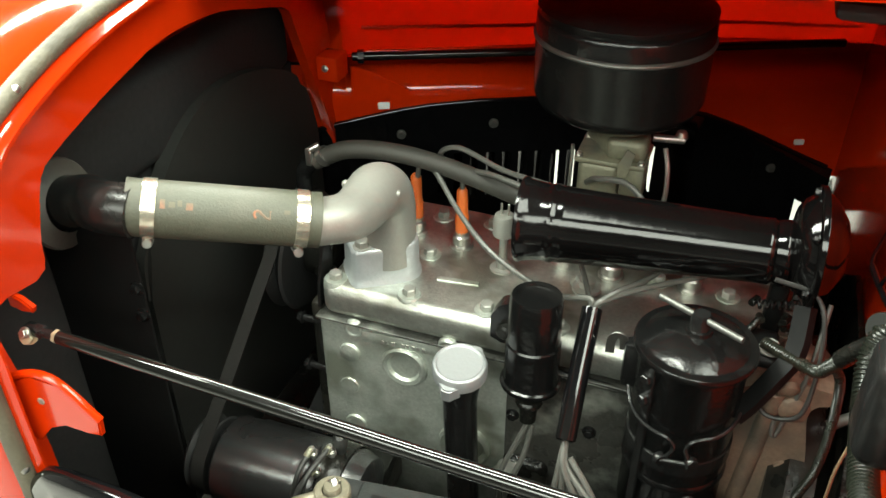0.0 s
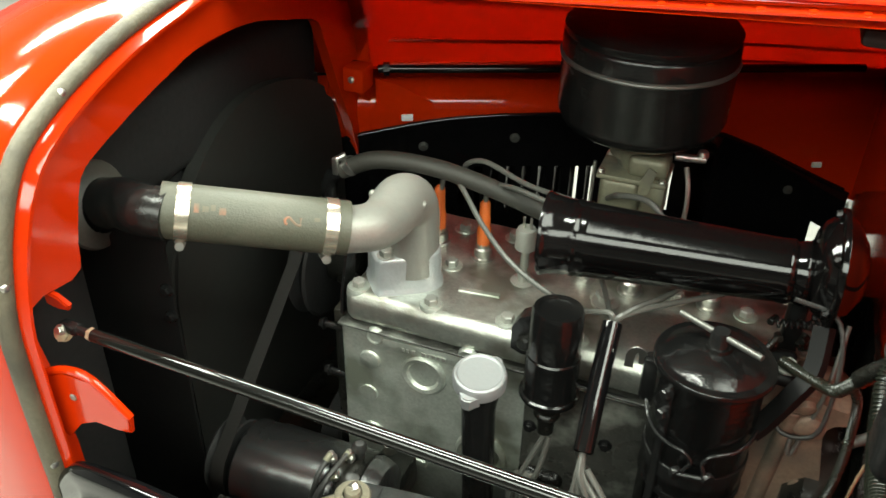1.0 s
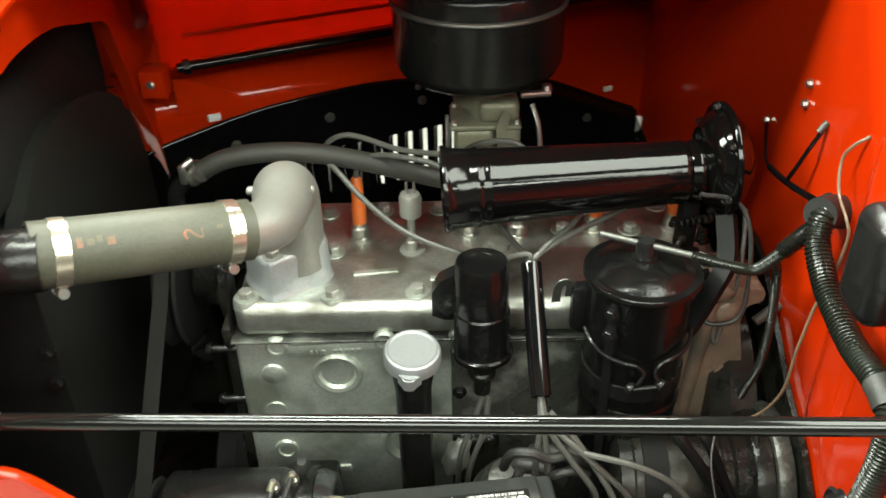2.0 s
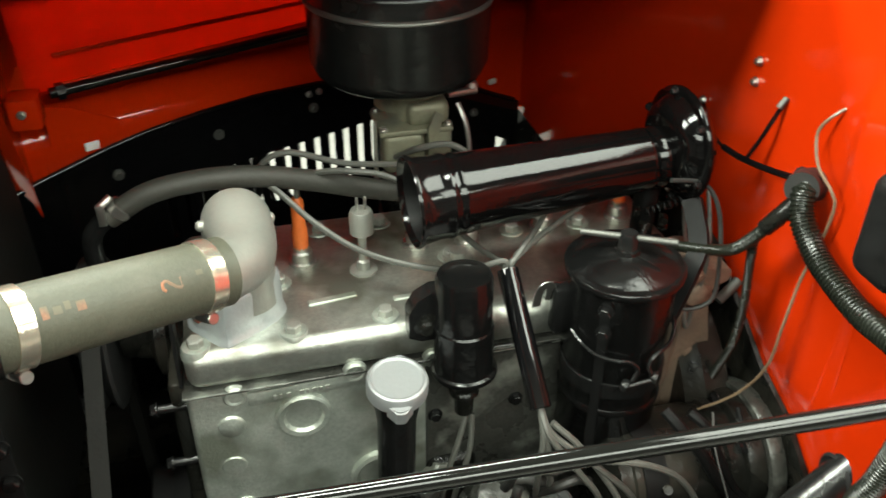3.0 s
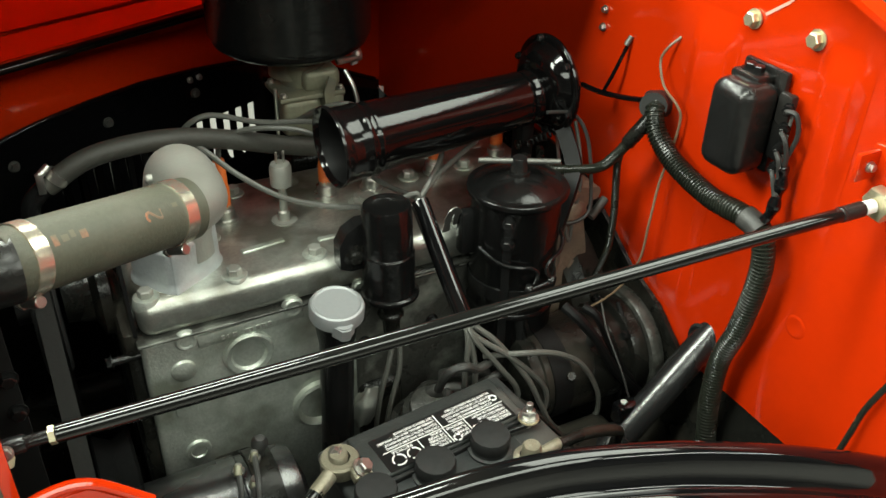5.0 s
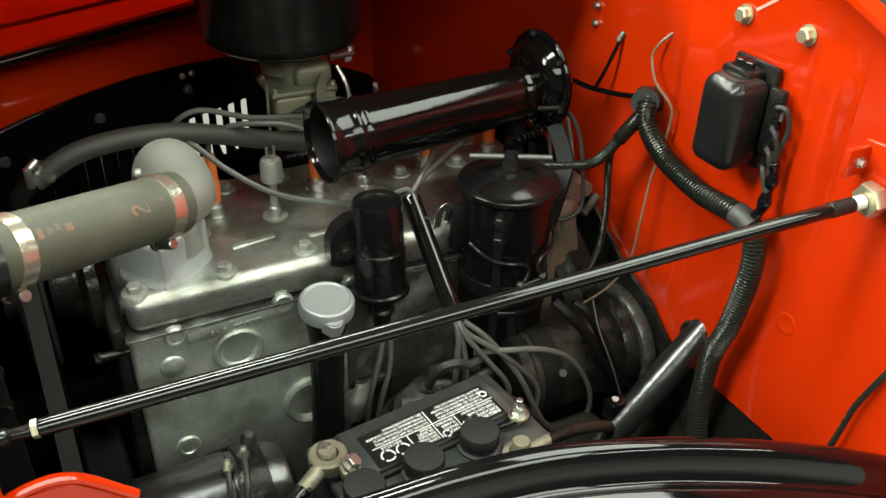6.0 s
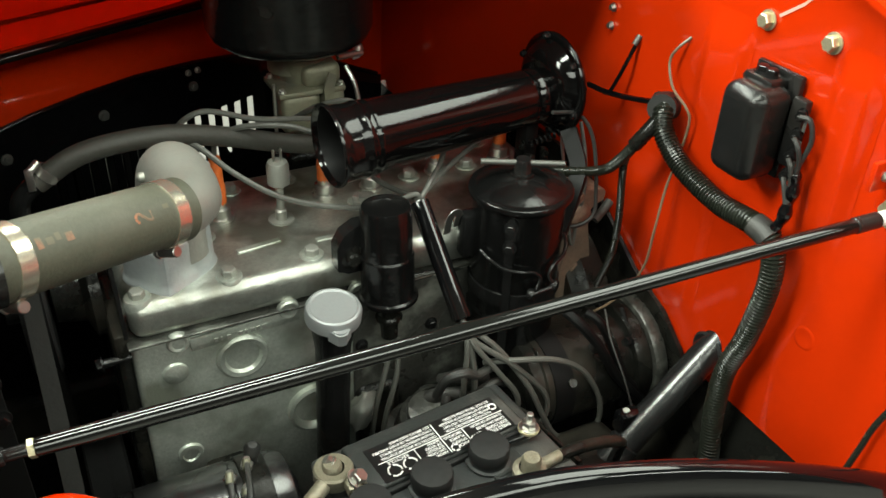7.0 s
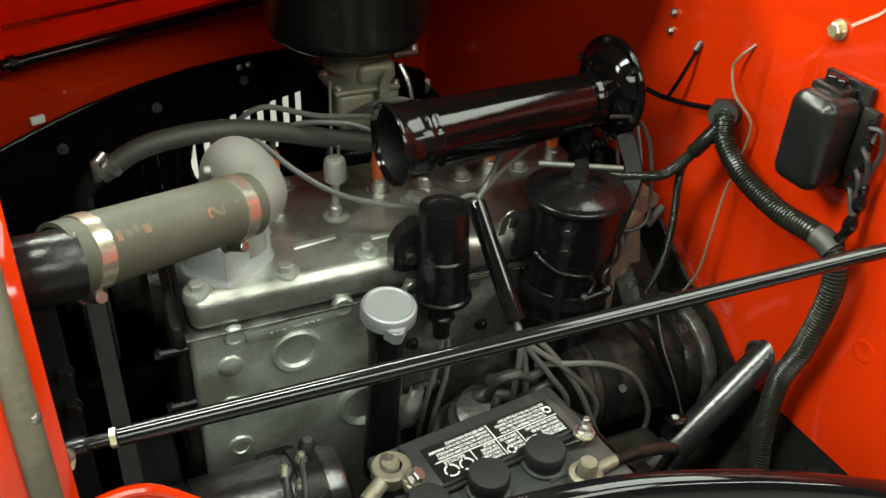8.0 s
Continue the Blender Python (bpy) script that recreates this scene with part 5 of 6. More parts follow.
def carburettor():
    c = thing("carburettor", "olive-grey zinc carburettor below the air cleaner", "carburettor", (-0.16, 0.905, 0.96))
    x, y = -0.160, 0.905
    part("throat", revolve(bmesh.new(), [(0, 0.965), (0.036, 0.965), (0.038, 0.970), (0.030, 0.985), (0.028, 1.02), (0.033, 1.045), (0.036, 1.060), (0.036, 1.070), (0, 1.07)], Matrix.Translation((x, y, 0)), 28), ZINC, c)
    part("float_bowl", block(bmesh.new(), (x - 0.045, y - 0.050, 0.975), (x + 0.010, y - 0.012, 1.030), 0.009, 3), ZINC, c)
    part("bowl_cover", block(bmesh.new(), (x - 0.050, y - 0.054, 1.029), (x + 0.044, y + 0.02, 1.037), 0.003), ZINC, c)
    part("horn", block(bmesh.new(), (x - 0.012, y - 0.044, 1.034), (x + 0.042, y + 0.005, 1.066), 0.010, 3), ZINC, c)
    part("pump_housing", block(bmesh.new(), (x + 0.012, y - 0.050, 0.985), (x + 0.044, y - 0.015, 1.03), 0.006), ZINC, c)
    part("choke_lever", plate(bmesh.new(), [(0, 0), (0.012, 0.002), (0.020, 0.034), (0.010, 0.040), (0.0, 0.02)], 0.003, frame_at((x + 0.01, y - 0.060, 1.02), (0.2, -1, 0.1))), ZINC, c)
    for dx, dy in ((-0.044, -0.048), (0.038, -0.048), (-0.044, 0.01)):
        piece("screw", TINYBOLT, c, Matrix.Translation((x + dx, y + dy, 1.037)))
    part("link_rod", rod(bmesh.new(), (x - 0.055, y - 0.045, 0.96), (x - 0.054, y - 0.045, 1.05), 0.0025, 8), STEEL, c)
    part("throttle_shaft", rod(bmesh.new(), (x + 0.045, y - 0.02, 1.065), (x + 0.085, y - 0.01, 1.063), 0.005, 10), STEEL, c, "bright steel shaft")
    part("swivel", revolve(bmesh.new(), [(0, -0.007), (0.006, -0.006), (0.008, 0), (0.006, 0.006), (0, 0.007)], Matrix.Translation((x + 0.080, y - 0.008, 1.068)), 14), STEEL, c)
    part("fuel_line", tube([(x + 0.062, y - 0.005, 1.045), (x + 0.07, y - 0.02, 1.02), (x + 0.072, y - 0.03, 0.98), (x + 0.06, y - 0.03, 0.95)], 0.0035, 8), STEEL, c)
    part("vacuum_line", tube([(x - 0.03, y - 0.05, 1.0), (x - 0.01, y - 0.09, 1.03), (x + 0.03, y - 0.10, 1.035), (x + 0.06, y - 0.11, 1.01), (x + 0.075, y - 0.13, 0.98)], 0.004, 8), WIRE, c)
    c.location.z += 0.026


carburettor()


def trumpet_horn():
    h = thing("horn", "gloss black trumpet horn mounted above the engine", "horn", (-0.08, 0.655, 1.06))
    a, b = Vector((-0.222, 0.635, 1.091)), Vector((0.052, 0.652, 1.099))
    d = (b - a).normalized()
    m = frame_at(a, d)
    L = (b - a).length
    part("bell_lining", revolve(bmesh.new(), [(0.033, 0.10), (0.035, 0.085), (0.0375, 0.04), (0.0400, 0.018), (0.0430, 0.007)], m, 48), DULLBLACK, h, "dull black inside of the bell", 50)
    part("trumpet", revolve(bmesh.new(), [(0.0425, 0.007), (0.0440, 0.004), (0.0462, 0.001), (0.0476, 0.001), (0.0484, 0.003), (0.0476, 0.006), (0.0460, 0.008), (0.0446, 0.017), (0.0434, 0.026), (0.0430, 0.034), (0.0442, 0.036), (0.0442, 0.040), (0.0428, 0.042), (0.0427, 0.048), (0.0434, 0.050), (0.0423, 0.053), (0.0345, L - 0.02), (0.0350, L - 0.014), (0.0350, L - 0.009), (0.0325, L - 0.006), (0.0350, L + 0.002), (0.0350, L + 0.008), (0.031, L + 0.012)], m, 48), HORNBLACK, h, "", 50)
    part("inner_throat", revolve(bmesh.new(), [(0, 0.10), (0.0345, 0.088)], m, 40), DULLBLACK, h)
    e = m @ Matrix.Translation((0, 0, L))
    part("throat", tube([b + d * 0.004, b + d * 0.030, b + d * 0.045 + Vector((0, 0, 0.006))], 0.026, 20), BLACK, h)
    dm = frame_at(b + d * 0.030 + Vector((0, 0, 0.012)), d)
    dia = part("diaphragm_housing", revolve(bmesh.new(), [(0, -0.022), (0.030, -0.0215), (0.040, -0.019), (0.048, -0.014), (0.053, -0.007), (0.0555, -0.003), (0.0625, -0.002), (0.0635, -0.001), (0.0635, 0.004), (0.058, 0.006), (0.050, 0.016), (0.032, 0.028), (0, 0.030)], dm, 44), HORNBLACK, h, "", 45)
    for i in range(6):
        an = radians(20 + 60 * i)
        piece("screw", DARKSCREW, dia, dm @ Matrix.Translation((0.0590 * math.cos(an), 0.0590 * math.sin(an), -0.004)) @ Matrix.Rotation(math.pi, 4, "X"))
    part("bracket", block(bmesh.new(), (0.052, 0.655, 0.985), (0.072, 0.682, 1.066), 0.005), DULLBLACK, h)
    sp = []
    for i in range(60):
        t = i / 59
        sp.append(Vector((0.040 + 0.045 * t, 0.628 + 0.004 * math.cos(t * 44), 1.046 + 0.01 * t + 0.0045 * math.sin(t * 44))))
    part("spring", sweep(bmesh.new(), sp, 0.0014, 6), SATIN, h)
    for i in range(7):
        random.seed(i)
        p = Vector((0.035 + random.random() * 0.05, 0.632 + random.random() * 0.02, 1.005 + random.random() * 0.045))
        part("terminal", rod(bmesh.new(), p, p + Vector((random.uniform(-0.012, 0.012), -0.012, random.uniform(-0.01, 0.01))), 0.0042, 8), GRIME, h)


trumpet_horn()


def regulator():
    r = thing("voltage_regulator", "satin black voltage regulator box on the firewall", "voltage regulator", (0.15, 0.395, 1.16))
    part("cover", block(bmesh.new(), (0.109, 0.349, 1.113), (0.160, 0.406, 1.211), 0.016, 6), SATIN, r, "", 50)
    part("base_plate", block(bmesh.new(), (0.158, 0.350, 1.112), (0.166, 0.410, 1.222), 0.003), SATIN, r)
    part("tab", block(bmesh.new(), (0.134, 0.364, 1.204), (0.160, 0.404, 1.216), 0.005), SATIN, r)
    for y in (0.378, 0.390):
        piece("screw", SMALLBOLT, r, Matrix.Translation((0.147, y, 1.2155)))
    strip = part("terminal_strip", block(bmesh.new(), (0.150, 0.331, 1.134), (0.161, 0.350, 1.206), 0.004), SATIN, r)
    for i, z in enumerate((1.13, 1.152, 1.174, 1.194)):
        piece("screw", DARKSCREW, strip, frame_at((0.152, 0.334, z), (-1, -0.5, 0)))
        part("stud", rod(bmesh.new(), (0.153, 0.334, z), (0.138, 0.326, z), 0.0026, 8), SATIN, strip)
        part("nut", revolve(bmesh.new(), [(0, 0), (0.0058, 0), (0.0058, 0.004), (0, 0.004)], frame_at((0.146, 0.330, z), (-0.87, -0.48, 0)), 6), DULLBLACK, strip)
    for z in (1.142, 1.164, 1.185):
        part("wire_tag", block(bmesh.new(), (0.146, 0.3225, z - 0.006), (0.148, 0.3265, z + 0.006), 0.0008, 1), WIRE, strip, "pale cloth wire tag")
    for pts in ([(0.138, 0.325, 1.196), (0.140, 0.314, 1.196), (0.143, 0.309, 1.176), (0.142, 0.314, 1.150), (0.142, 0.316, 1.130), (0.140, 0.313, 1.112)], [(0.138, 0.325, 1.174), (0.136, 0.316, 1.168), (0.140, 0.313, 1.150), (0.142, 0.316, 1.128), (0.139, 0.312, 1.110)], [(0.138, 0.325, 1.152), (0.136, 0.318, 1.146), (0.140, 0.316, 1.126), (0.138, 0.313, 1.108)], [(0.138, 0.325, 1.132), (0.137, 0.320, 1.124), (0.138, 0.314, 1.108)]):
        part("lead", tube(pts, 0.0026, 8), RUBBER, r)
    part("taped_branch", tube([(0.143, 0.318, 1.140), (0.143, 0.314, 1.128), (0.142, 0.314, 1.110), (0.140, 0.314, 1.090), (0.136, 0.320, 1.070)], lambda f: 0.0062 + 0.0012 * math.sin(f * 21), 10), BLACK, r, "taped wire bundle")


regulator()


def corrugated(pts, r, per=14, pitch=0.0042):
    path = curve_points(pts, 60)
    # even spacing along the run
    run, even, want = 0.0, [path[0]], pitch / 4
    for a, b in zip(path, path[1:]):
        seg = (b - a).length
        while run + seg >= want:
            a = a + (b - a) * ((want - run) / seg)
            seg = (b - a).length
            even.append(a)
            run = 0.0
        run += seg
    k = [1.0, 1.0, 0.86, 0.86]
    n = len(even)
    return sweep(bmesh.new(), even, lambda f: r * k[round(f * (n - 1)) % 4], per)


def harness():
    h = thing("wiring_harness", "black corrugated wiring loom along the firewall", "wiring harness", (0.13, 0.4, 1.05))
    part("main_conduit", corrugated([(0.160, 0.524, 1.122), (0.141, 0.511, 1.125), (0.134, 0.497, 1.105), (0.134, 0.474, 1.087), (0.134, 0.447, 1.076), (0.134, 0.393, 1.067), (0.134, 0.345, 1.070), (0.135, 0.319, 1.066), (0.136, 0.307, 1.044), (0.136, 0.305, 1.003), (0.136, 0.314, 0.936), (0.136, 0.328, 0.880), (0.134, 0.326, 0.817), (0.132, 0.316, 0.766), (0.128, 0.305, 0.70)], 0.0125, 16), CONDUIT, h)
    part("sleeve_end", tube([(0.168, 0.530, 1.118), (0.150, 0.522, 1.124), (0.136, 0.510, 1.128)], 0.0165, 16), RUBBER, h)
    part("tape", tube([(0.1340, 0.340, 1.0705), (0.1345, 0.329, 1.069), (0.1350, 0.317, 1.0645)], 0.0134, 16), RUBBER, h, "wrapped tape joint")
    part("branch_conduit", corrugated([(0.138, 0.508, 1.120), (0.121, 0.514, 1.096), (0.110, 0.531, 1.062), (0.103, 0.552, 1.036), (0.082, 0.575, 1.026), (0.055, 0.60, 1.02)], 0.0068, 12, 0.003), CONDUIT, h)
    part("tape", tube([(0.137, 0.509, 1.118), (0.123, 0.513, 1.099), (0.115, 0.521, 1.080)], 0.0088, 12), GRIME, h)
    part("branch_conduit", corrugated([(0.112, 0.528, 1.066), (0.126, 0.546, 1.030), (0.131, 0.545, 0.965), (0.129, 0.545, 0.91), (0.122, 0.556, 0.857), (0.112, 0.565, 0.80)], 0.005, 10, 0.003), CONDUIT, h)
    part("lead", tube([(0.166, 0.752, 1.110), (0.15, 0.702, 1.104), (0.14, 0.661, 1.101), (0.145, 0.622, 1.102)], 0.0018, 8), BLACK, h)
    part("lead", tube([(0.14, 0.655, 1.101), (0.145, 0.622, 1.102), (0.15, 0.572, 1.112), (0.155, 0.520, 1.127)], 0.0036, 8), BLACK, h)
    part("tape", tube([(0.155, 0.540, 1.124), (0.155, 0.528, 1.127), (0.150, 0.512, 1.130)], 0.0095, 10), MATT, h)
    part("lead", tube([(0.167, 0.603, 1.177), (0.155, 0.604, 1.149), (0.150, 0.608, 1.130), (0.145, 0.616, 1.106)], 0.0024, 8), BLACK, h)
    part("lead_eye", rod(bmesh.new(), (0.167, 0.603, 1.179), (0.160, 0.603, 1.168), 0.0036, 10), BARE, h)
    part("lead", tube([(0.168, 0.518, 1.205), (0.157, 0.525, 1.191), (0.153, 0.529, 1.174), (0.150, 0.513, 1.150), (0.150, 0.486, 1.136), (0.152, 0.479, 1.12), (0.150, 0.483, 1.075), (0.141, 0.483, 1.04), (0.133, 0.480, 0.985), (0.133, 0.485, 0.930), (0.126, 0.500, 0.885), (0.110, 0.512, 0.858), (0.087, 0.523, 0.839)], 0.0016, 8), PALEWIRE, h, "pale translucent wire")
    part("lead", tube([(0.05, 0.60, 1.10), (0.09, 0.60, 1.09), (0.105, 0.585, 1.06), (0.108, 0.57, 1.0), (0.10, 0.56, 0.965), (0.07, 0.565, 0.955), (0.055, 0.58, 0.975)], 0.0026, 8), RUBBER, h)
    part("lead", tube([(0.085, 0.63, 1.09), (0.088, 0.628, 1.05), (0.092, 0.62, 1.01), (0.10, 0.61, 0.985)], 0.0022, 6), STEEL, h)
    part("connector", tube([(0.138, 0.600, 0.928), (0.152, 0.604, 0.937), (0.166, 0.609, 0.946)], 0.006, 12), WIRE, h, "grey braided connector")
    part("branch_conduit", corrugated([(0.166, 0.142, 0.998), (0.162, 0.147, 0.980), (0.158, 0.158, 0.940), (0.155, 0.162, 0.906), (0.152, 0.166, 0.870), (0.150, 0.17, 0.83)], 0.0034, 10, 0.003), CONDUIT, h)


harness()


def steering():
    s = thing("steering_column", "gloss black steering column through the firewall", "steering column", (0.1, 0.39, 0.8))
    a, b = Vector((0.186, 0.383, 0.876)), Vector((0.044, 0.385, 0.724))
    d = (b - a).normalized()
    part("tube", rod(bmesh.new(), a, b, 0.0195, 28), COLUMN, s)
    part("collar", rod(bmesh.new(), b - d * 0.030, b + d * 0.03, 0.0212, 28), COLUMN, s)
    part("clamp_ear", block(bmesh.new(), (0.052, 0.384, 0.758), (0.082, 0.404, 0.788), 0.004), BLACK, s)
    piece("bolt", TINYBOLT, s, frame_at((0.064, 0.395, 0.786), (-0.3, -0.3, 1)))
    part("gear_box", block(bmesh.new(), (-0.03, 0.35, 0.60), (0.075, 0.45, 0.735), 0.02, 4), GRIME, s, "greasy steering gear case")
    part("cover", disc((0.03, 0.35, 0.70), (-0.2, -1, 0.5), [(0.045, 0), (0.045, 0.01), (0.038, 0.014), (0.03, 0.012), (0, 0.012)], 28), GRIME, s)
    for an in (0, 72, 144, 216, 288):
        r = radians(an)
        piece("bolt", SMALLBOLT, s, frame_at((0.03, 0.35, 0.70), (-0.2, -1, 0.5)) @ Matrix.Translation((0.036 * math.cos(r), 0.036 * math.sin(r), 0.013)))
    part("earth_wire", tube([(0.062, 0.386, 0.805), (0.055, 0.40, 0.84), (0.05, 0.43, 0.88), (0.06, 0.46, 0.90)], 0.0012, 6), RUBBER, s)


steering()


def starter():
    s = thing("starter_motor", "greasy black cylindrical starter motor", "starter motor", (0.05, 0.50, 0.72))
    m = frame_at((-0.035, 0.510, 0.775), (1, 0, 0))
    part("body", revolve(bmesh.new(), [(0, 0), (0.052, 0), (0.062, 0.006), (0.062, 0.020), (0.065, 0.022), (0.065, 0.118), (0.062, 0.120), (0.062, 0.130), (0.066, 0.133), (0.066, 0.148), (0.074, 0.151), (0.076, 0.157), (0.076, 0.170), (0, 0.17)], m, 40), GRIME, s)
    part("rim", revolve(bmesh.new(), [(0.076, 0.171), (0.082, 0.172), (0.084, 0.176), (0.084, 0.186), (0.082, 0.190), (0.0, 0.190)], m, 40), DARKCAST, s, "oily bare metal flange")
    for an in (70, 130, 200, 330):
        q = radians(an)
        piece("bolt", SMALLBOLT, s, m @ Matrix.Translation((0.069 * math.cos(q), 0.069 * math.sin(q), 0.151)) @ Matrix.Rotation(math.pi, 4, "X"))
    part("band", revolve(bmesh.new(), [(0.064, 0.030), (0.0668, 0.031), (0.0668, 0.058), (0.064, 0.059)], m, 40), DULLBLACK, s)
    part("terminal", rod(bmesh.new(), (0.065, 0.475, 0.825), (0.062, 0.462, 0.850), 0.008, 12), RUBBER, s)
    part("terminal", rod(bmesh.new(), (0.02, 0.455, 0.80), (0.018, 0.446, 0.808), 0.006, 12), GRIME, s)
    for pts, r in (([(0.010, 0.470, 0.905), (0.020, 0.452, 0.895), (0.041, 0.443, 0.867), (0.060, 0.440, 0.835), (0.078, 0.440, 0.805), (0.102, 0.438, 0.775), (0.127, 0.436, 0.742), (0.150, 0.432, 0.700)], 0.0065), ([(0.040, 0.470, 0.895), (0.052, 0.455, 0.885), (0.072, 0.446, 0.842), (0.086, 0.442, 0.812), (0.098, 0.441, 0.790), (0.118, 0.440, 0.764), (0.140, 0.436, 0.722), (0.156, 0.432, 0.690)], 0.0055), ([(0.122, 0.500, 0.855), (0.117, 0.462, 0.822), (0.110, 0.448, 0.775), (0.104, 0.450, 0.735)], 0.0030)):
        part("cable", tube(pts, r, 10), DULLBLACK, s, "dull black starter cable")


starter()


def battery():
    z = 0.900
    cx, cy = -0.214, 0.353
    b = thing("battery", "dark grey six-volt battery with a black caution label", "battery", (cx, cy, 0.66))

    def box(x0, y0, z0, x1, y1, z1, bevel, segs=3):
        return block(bmesh.new(), (cx + x0, cy + y0, z0), (cx + x1, cy + y1, z1), bevel, segs)

    part("case", box(-0.117, -0.130, 0.66, 0.098, 0.044, z - 0.018, 0.006), CASE, b)
    part("lid", box(-0.121, -0.134, z - 0.024, 0.102, 0.048, z - 0.010, 0.005), DECK, b, "dusty grey lid")
    part("ridge", box(-0.092, -0.026, z - 0.014, 0.086, 0.040, z, 0.004), CASE, b)
    part("hold_ledge", box(-0.088, -0.031, z - 0.012, 0.084, -0.026, z - 0.004, 0.0015), MATT, b)
    lab = part("label", box(-0.076, -0.0245, z - 0.0005, 0.074, 0.0225, z + 0.0005, 0), LABEL, b, "black label with white print")
    zt = z + 0.0007

    # the print faces the far side: u runs from the rear end forwards, v from the far edge towards the near one
    def spot(u, v):
        return Vector((cx + 0.0735 - u * 0.149, cy + 0.022 - v * 0.046, zt))

    def line(text, u, v, width, high):
        """One line of print from u, its base at v, width and height in parts of the label."""
        tx = bpy.data.curves.new("print_line", "FONT")
        tx.body, tx.size, tx.extrude, tx.offset = text, 1.0, 0.0, 0.020
        tx.resolution_u = 2
        ob = new("print_line", tx)
        ob.data.materials.append(WHITE)
        wide = width * 0.149 / (0.60 * len(text))
        tall = high * 0.046 / 0.72
        put(ob, lab, Matrix.Translation(spot(u, v)) @ Matrix.Rotation(math.pi, 4, "Z") @ Matrix.Diagonal((wide, tall, 1, 1)))

    def rule(u0, v0, u1, v1):
        a, c = spot(u0, v0), spot(u1, v1)
        part("rule", block(bmesh.new(), (min(a.x, c.x), min(a.y, c.y), zt - 0.0004), (max(a.x, c.x), max(a.y, c.y), zt), 0), WHITE, lab)

    rule(0.0, 0.47, 0.97, 0.49)
    rule(0.495, 0.04, 0.502, 0.47)
    rule(0.33, 0.49, 0.336, 0.97)
    rule(0.50, 0.49, 0.506, 0.97)
    rule(0.705, 0.49, 0.711, 0.97)
    for k, (text, u, w) in enumerate((("FLUSH EYES IMMEDIATELY WITH", 0.07, 0.41), ("WATER, GET MEDICAL HELP FAST", 0.07, 0.41), ("KEEP OUT OF THE REACH OF CHILDREN", 0.03, 0.45), ("DO NOT TIP OR OPEN BATTERY", 0.03, 0.40))):
        line(text, u, 0.37 - k * 0.105, w, 0.070)
    for k, (text, w) in enumerate((("CAUTION: FOR SAFE JUMP STARTING", 0.46), ("FOLLOW INSTRUCTIONS IN VEHICLE", 0.44), ("OWNERS MANUAL OR IF NOT AVAILABLE", 0.47), ("GET SERVICE ASSISTANCE", 0.35))):
        line(text, 0.515, 0.37 - k * 0.105, w, 0.070)
    for k, (text, w) in enumerate((("SHIELD EYES", 0.20), ("EXPLOSIVE", 0.19), ("GASES CAN CAUSE", 0.24), ("BLINDNESS OR INJURY", 0.29))):
        line(text, 0.02, 0.86 - k * 0.11, w, (0.095, 0.085, 0.075, 0.07)[k])
    for k, (text, w) in enumerate((("NO", 0.06), ("SPARKS", 0.12), ("FLAMES", 0.12), ("SMOKING", 0.13))):
        line(text, 0.35, 0.86 - k * 0.11, w, 0.078)
    for k, (text, w) in enumerate((("SULFURIC ACID", 0.17), ("CAN CAUSE", 0.14), ("BLINDNESS", 0.14), ("OR SEVERE", 0.14), ("BURNS", 0.09))):
        line(text, 0.52, 0.88 - k * 0.092, w, 0.068)
    line("RECYCLE", 0.76, 0.52, 0.16, 0.085)

    def ring(u, v, r, n):
        """Bent arrows chasing each other round a polygon."""
        bm = bmesh.new()
        c = spot(u, v)
        for i in range(n):
            a0, a1 = radians(90 + 360 / n * i + 14), radians(90 + 360 / n * (i + 1) - 10)
            run = [c + Vector((r * math.cos(a), r * math.sin(a), 0)) for a in (a0, (a0 + a1) / 2 - 0.32, (a0 + a1) / 2 + 0.32, a1)]
            sweep(bm, run, 0.0009, 6)
        return bm

    part("symbol", ring(0.785, 0.79, 0.0070, 3), WHITE, lab, "white recycling arrows")
    part("symbol", ring(0.900, 0.79, 0.0070, 3), WHITE, lab, "white recycling arrows")
    part("symbol", ring(0.255, 0.88, 0.0042, 5), WHITE, lab, "white warning symbol")
    part("symbol", ring(0.300, 0.88, 0.0036, 4), WHITE, lab, "white warning symbol")
    part("symbol", ring(0.46, 0.90, 0.0042, 5), WHITE, lab, "white warning symbol")
    part("symbol", ring(0.66, 0.90, 0.0042, 4), WHITE, lab, "white warning symbol")
    part("symbol", ring(0.035, 0.28, 0.0038, 3), WHITE, lab, "white warning symbol")
    part("deck_boss", box(0.02, -0.066, z - 0.011, 0.060, -0.032, z - 0.008, 0.001, 1), CASE, b)
    # filler caps on their necks
    cap = [(0.0165, 0.004), (0.0195, 0.005), (0.0203, 0.0075), (0.0203, 0.017), (0.0190, 0.0195), (0.0165, 0.0202), (0, 0.0206)]
    for x in (-0.1020, -0.0366, 0.0286):
        at = Matrix.Translation((cx + x, cy - 0.0415, z - 0.008))
        vent = part("vent_cap", revolve(bmesh.new(), cap, at, 28, lambda a: 1 + 0.010 * math.cos(a * 14)), MATT, b, "black vent cap")
        part("neck", revolve(bmesh.new(), [(0.0225, -0.003), (0.0225, 0.0008), (0.0195, 0.0015), (0.0185, 0.006), (0.015, 0.006)], at, 28), DECK, vent)
    for x, y in ((0.0515, -0.0785), (-0.114, 0.011)):
        part("post", revolve(bmesh.new(), [(0.0105, -0.012), (0.0095, 0.014), (0.0080, 0.016), (0, 0.016)], Matrix.Translation((cx + x, cy + y, z)), 20), LEAD, b, "lead post")
    b.rotation_euler.z = radians(6.2)

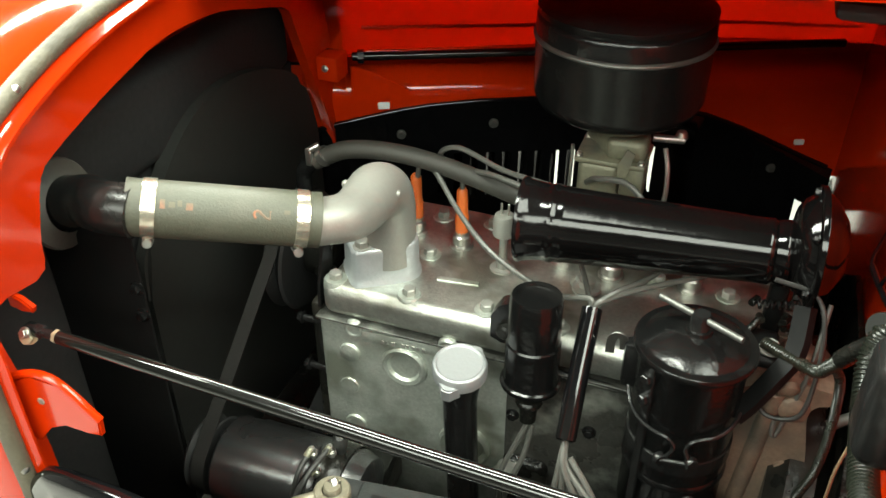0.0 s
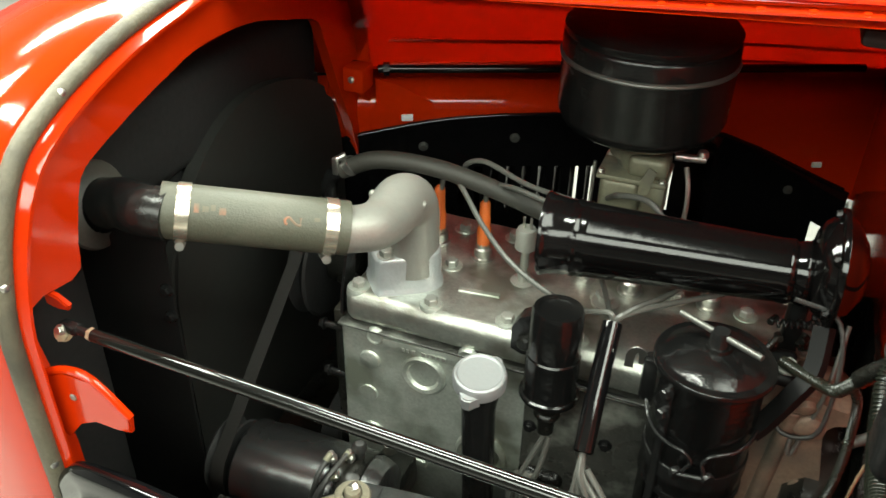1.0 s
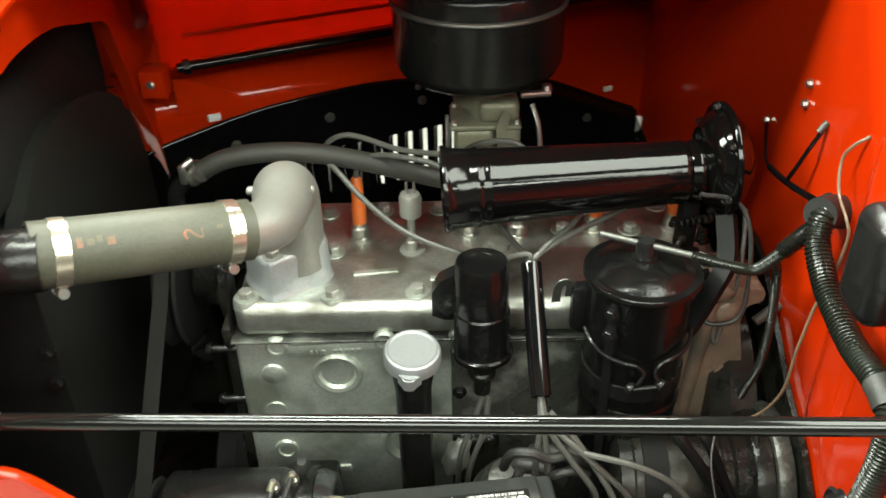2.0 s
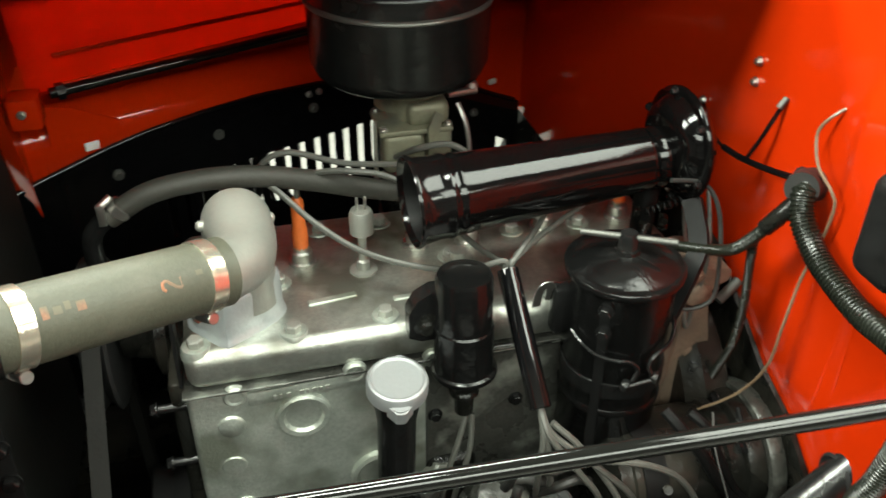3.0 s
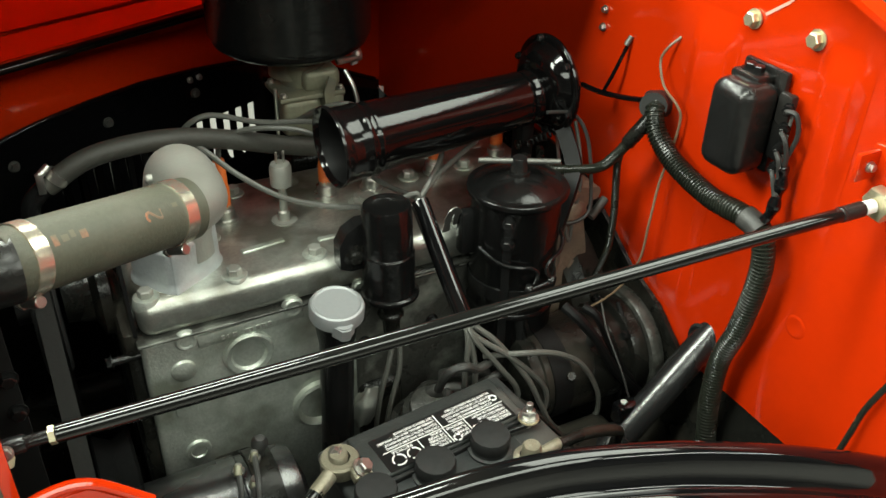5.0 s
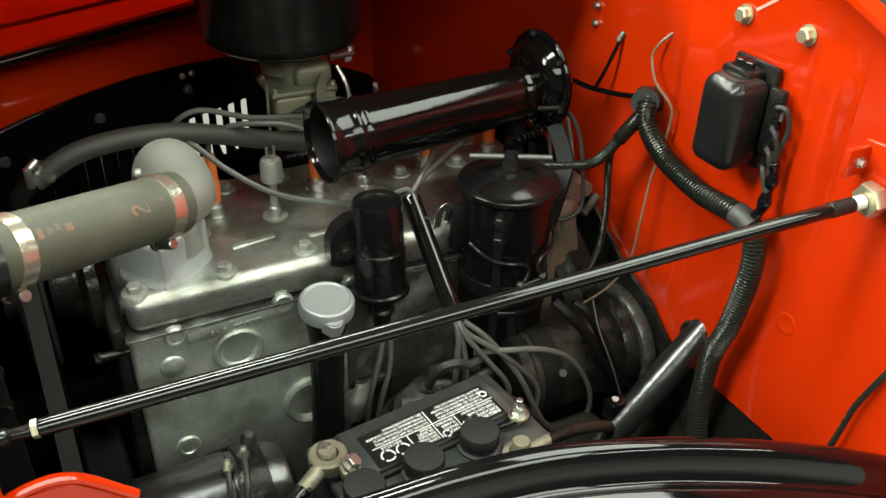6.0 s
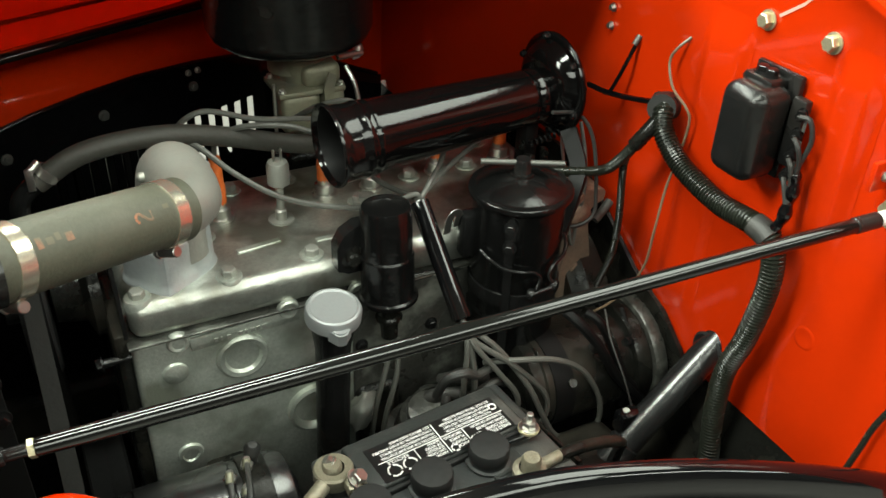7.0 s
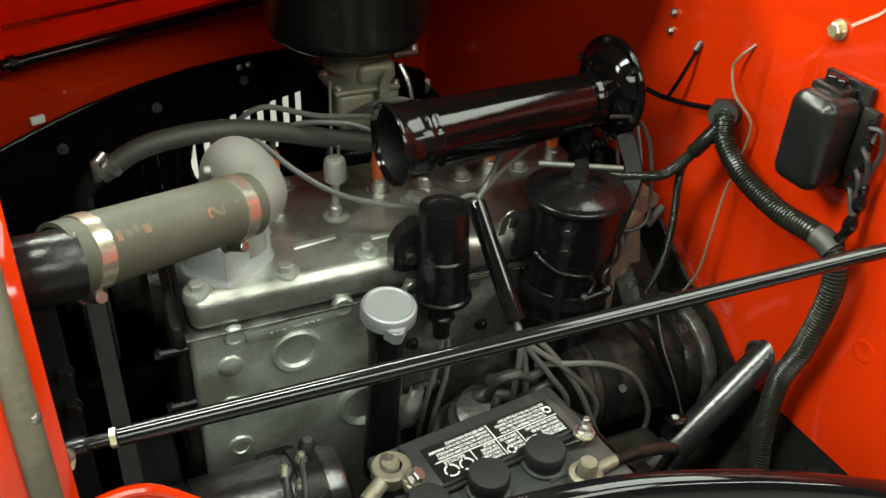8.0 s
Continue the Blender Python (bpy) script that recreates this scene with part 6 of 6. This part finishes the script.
    c = thing("battery_cable", "battery cable with a corroded brass terminal clamp", "cable", (-0.33, 0.362, z), "battery cables")
    part("clamp", revolve(bmesh.new(), [(0.0105, -0.003), (0.018, -0.003), (0.019, -0.001), (0.019, 0.011), (0.0175, 0.0125), (0.0105, 0.0125)], Matrix.Translation((-0.328, 0.350, z)), 28), LEAD, c, "brassy clamp")
    part("jaw", block(bmesh.new(), (-0.325, 0.318, z - 0.001), (-0.305, 0.342, z + 0.012), 0.004), LEAD, c)
    piece("bolt", STEELBOLT, c, frame_at((-0.314, 0.328, z + 0.012), (0.5, -0.3, 0.8)))
    part("barrel", rod(bmesh.new(), (-0.341, 0.340, z + 0.005), (-0.362, 0.327, z + 0.000), 0.0078, 16), LEAD, c)
    part("cable", tube([(-0.358, 0.329, z + 0.001), (-0.385, 0.314, z - 0.008), (-0.41, 0.310, z - 0.05), (-0.42, 0.31, z - 0.15)], 0.0075, 14), BLACK, c)
    part("lead", corrugated([(-0.309, 0.324, z + 0.008), (-0.312, 0.318, z + 0.002), (-0.325, 0.300, z - 0.02), (-0.345, 0.295, z - 0.06), (-0.36, 0.30, z - 0.15)], 0.0055, 10, 0.003), CONDUIT, c)
    piece("bolt", mesh_from("bolt", hex_bolt(0.009, 0.006), STEEL, 25), c, frame_at((-0.328, 0.356, z + 0.012), (-0.6, 0.4, 0.7)))
    c2 = thing("battery_cable", "battery cable with a lead clamp leading to the rear", "cable", (-0.15, 0.27, z), "battery cables")
    part("clamp", revolve(bmesh.new(), [(0.0105, -0.010), (0.0160, -0.010), (0.0165, 0.000), (0.0105, 0.002)], Matrix.Translation((-0.155, 0.281, z)), 24), LEAD, c2)
    part("barrel", rod(bmesh.new(), (-0.141, 0.283, z - 0.004), (-0.113, 0.288, z - 0.005), 0.0060, 14), LEAD, c2)
    part("cable", tube([(-0.117, 0.287, z - 0.005), (-0.075, 0.292, z - 0.012), (-0.03, 0.30, z - 0.035), (0.0, 0.33, z - 0.09), (0.02, 0.36, z - 0.16)], 0.0065, 14), GRIME, c2, "dark red-brown cable")
    h = thing("battery_hold_down", "hold-down rod with a brass nut beside the battery", "hold-down", (-0.125, 0.332, z))
    part("rod", rod(bmesh.new(), (-0.129, 0.326, z - 0.2), (-0.129, 0.326, z + 0.022), 0.0035, 10), STEEL, h)
    piece("nut", STEELBOLT, h, Matrix.Translation((-0.129, 0.326, z + 0.003)), "brass nut")
    part("washer", disc((-0.129, 0.326, z + 0.0005), (0, 0, 1), [(0.011, 0), (0.011, 0.0025), (0, 0.0025)], 24), BRASS, h)
    part("bar", block(bmesh.new(), (-0.160, 0.3185, z - 0.004), (-0.118, 0.3240, z + 0.001), 0.0015), SATIN, h)
    tray = thing("battery_tray", "black steel battery tray with a slotted end bracket", "tray", (-0.23, 0.31, 0.65))
    part("pan", block(bmesh.new(), (-0.365, 0.205, 0.64), (-0.08, 0.43, 0.66), 0.003), GRIME, tray)
    part("bracket", plate(bmesh.new(), [(0.0, 0.0), (0.10, 0.0), (0.10, 0.03), (0.02, 0.035), (0.0, 0.03)], 0.004, Matrix(((0.2, 0, 1, -0.108), (-1, 0, 0, 0.39), (0, 1, 0, 0.84), (0, 0, 0, 1)))), GRIME, tray)


battery()
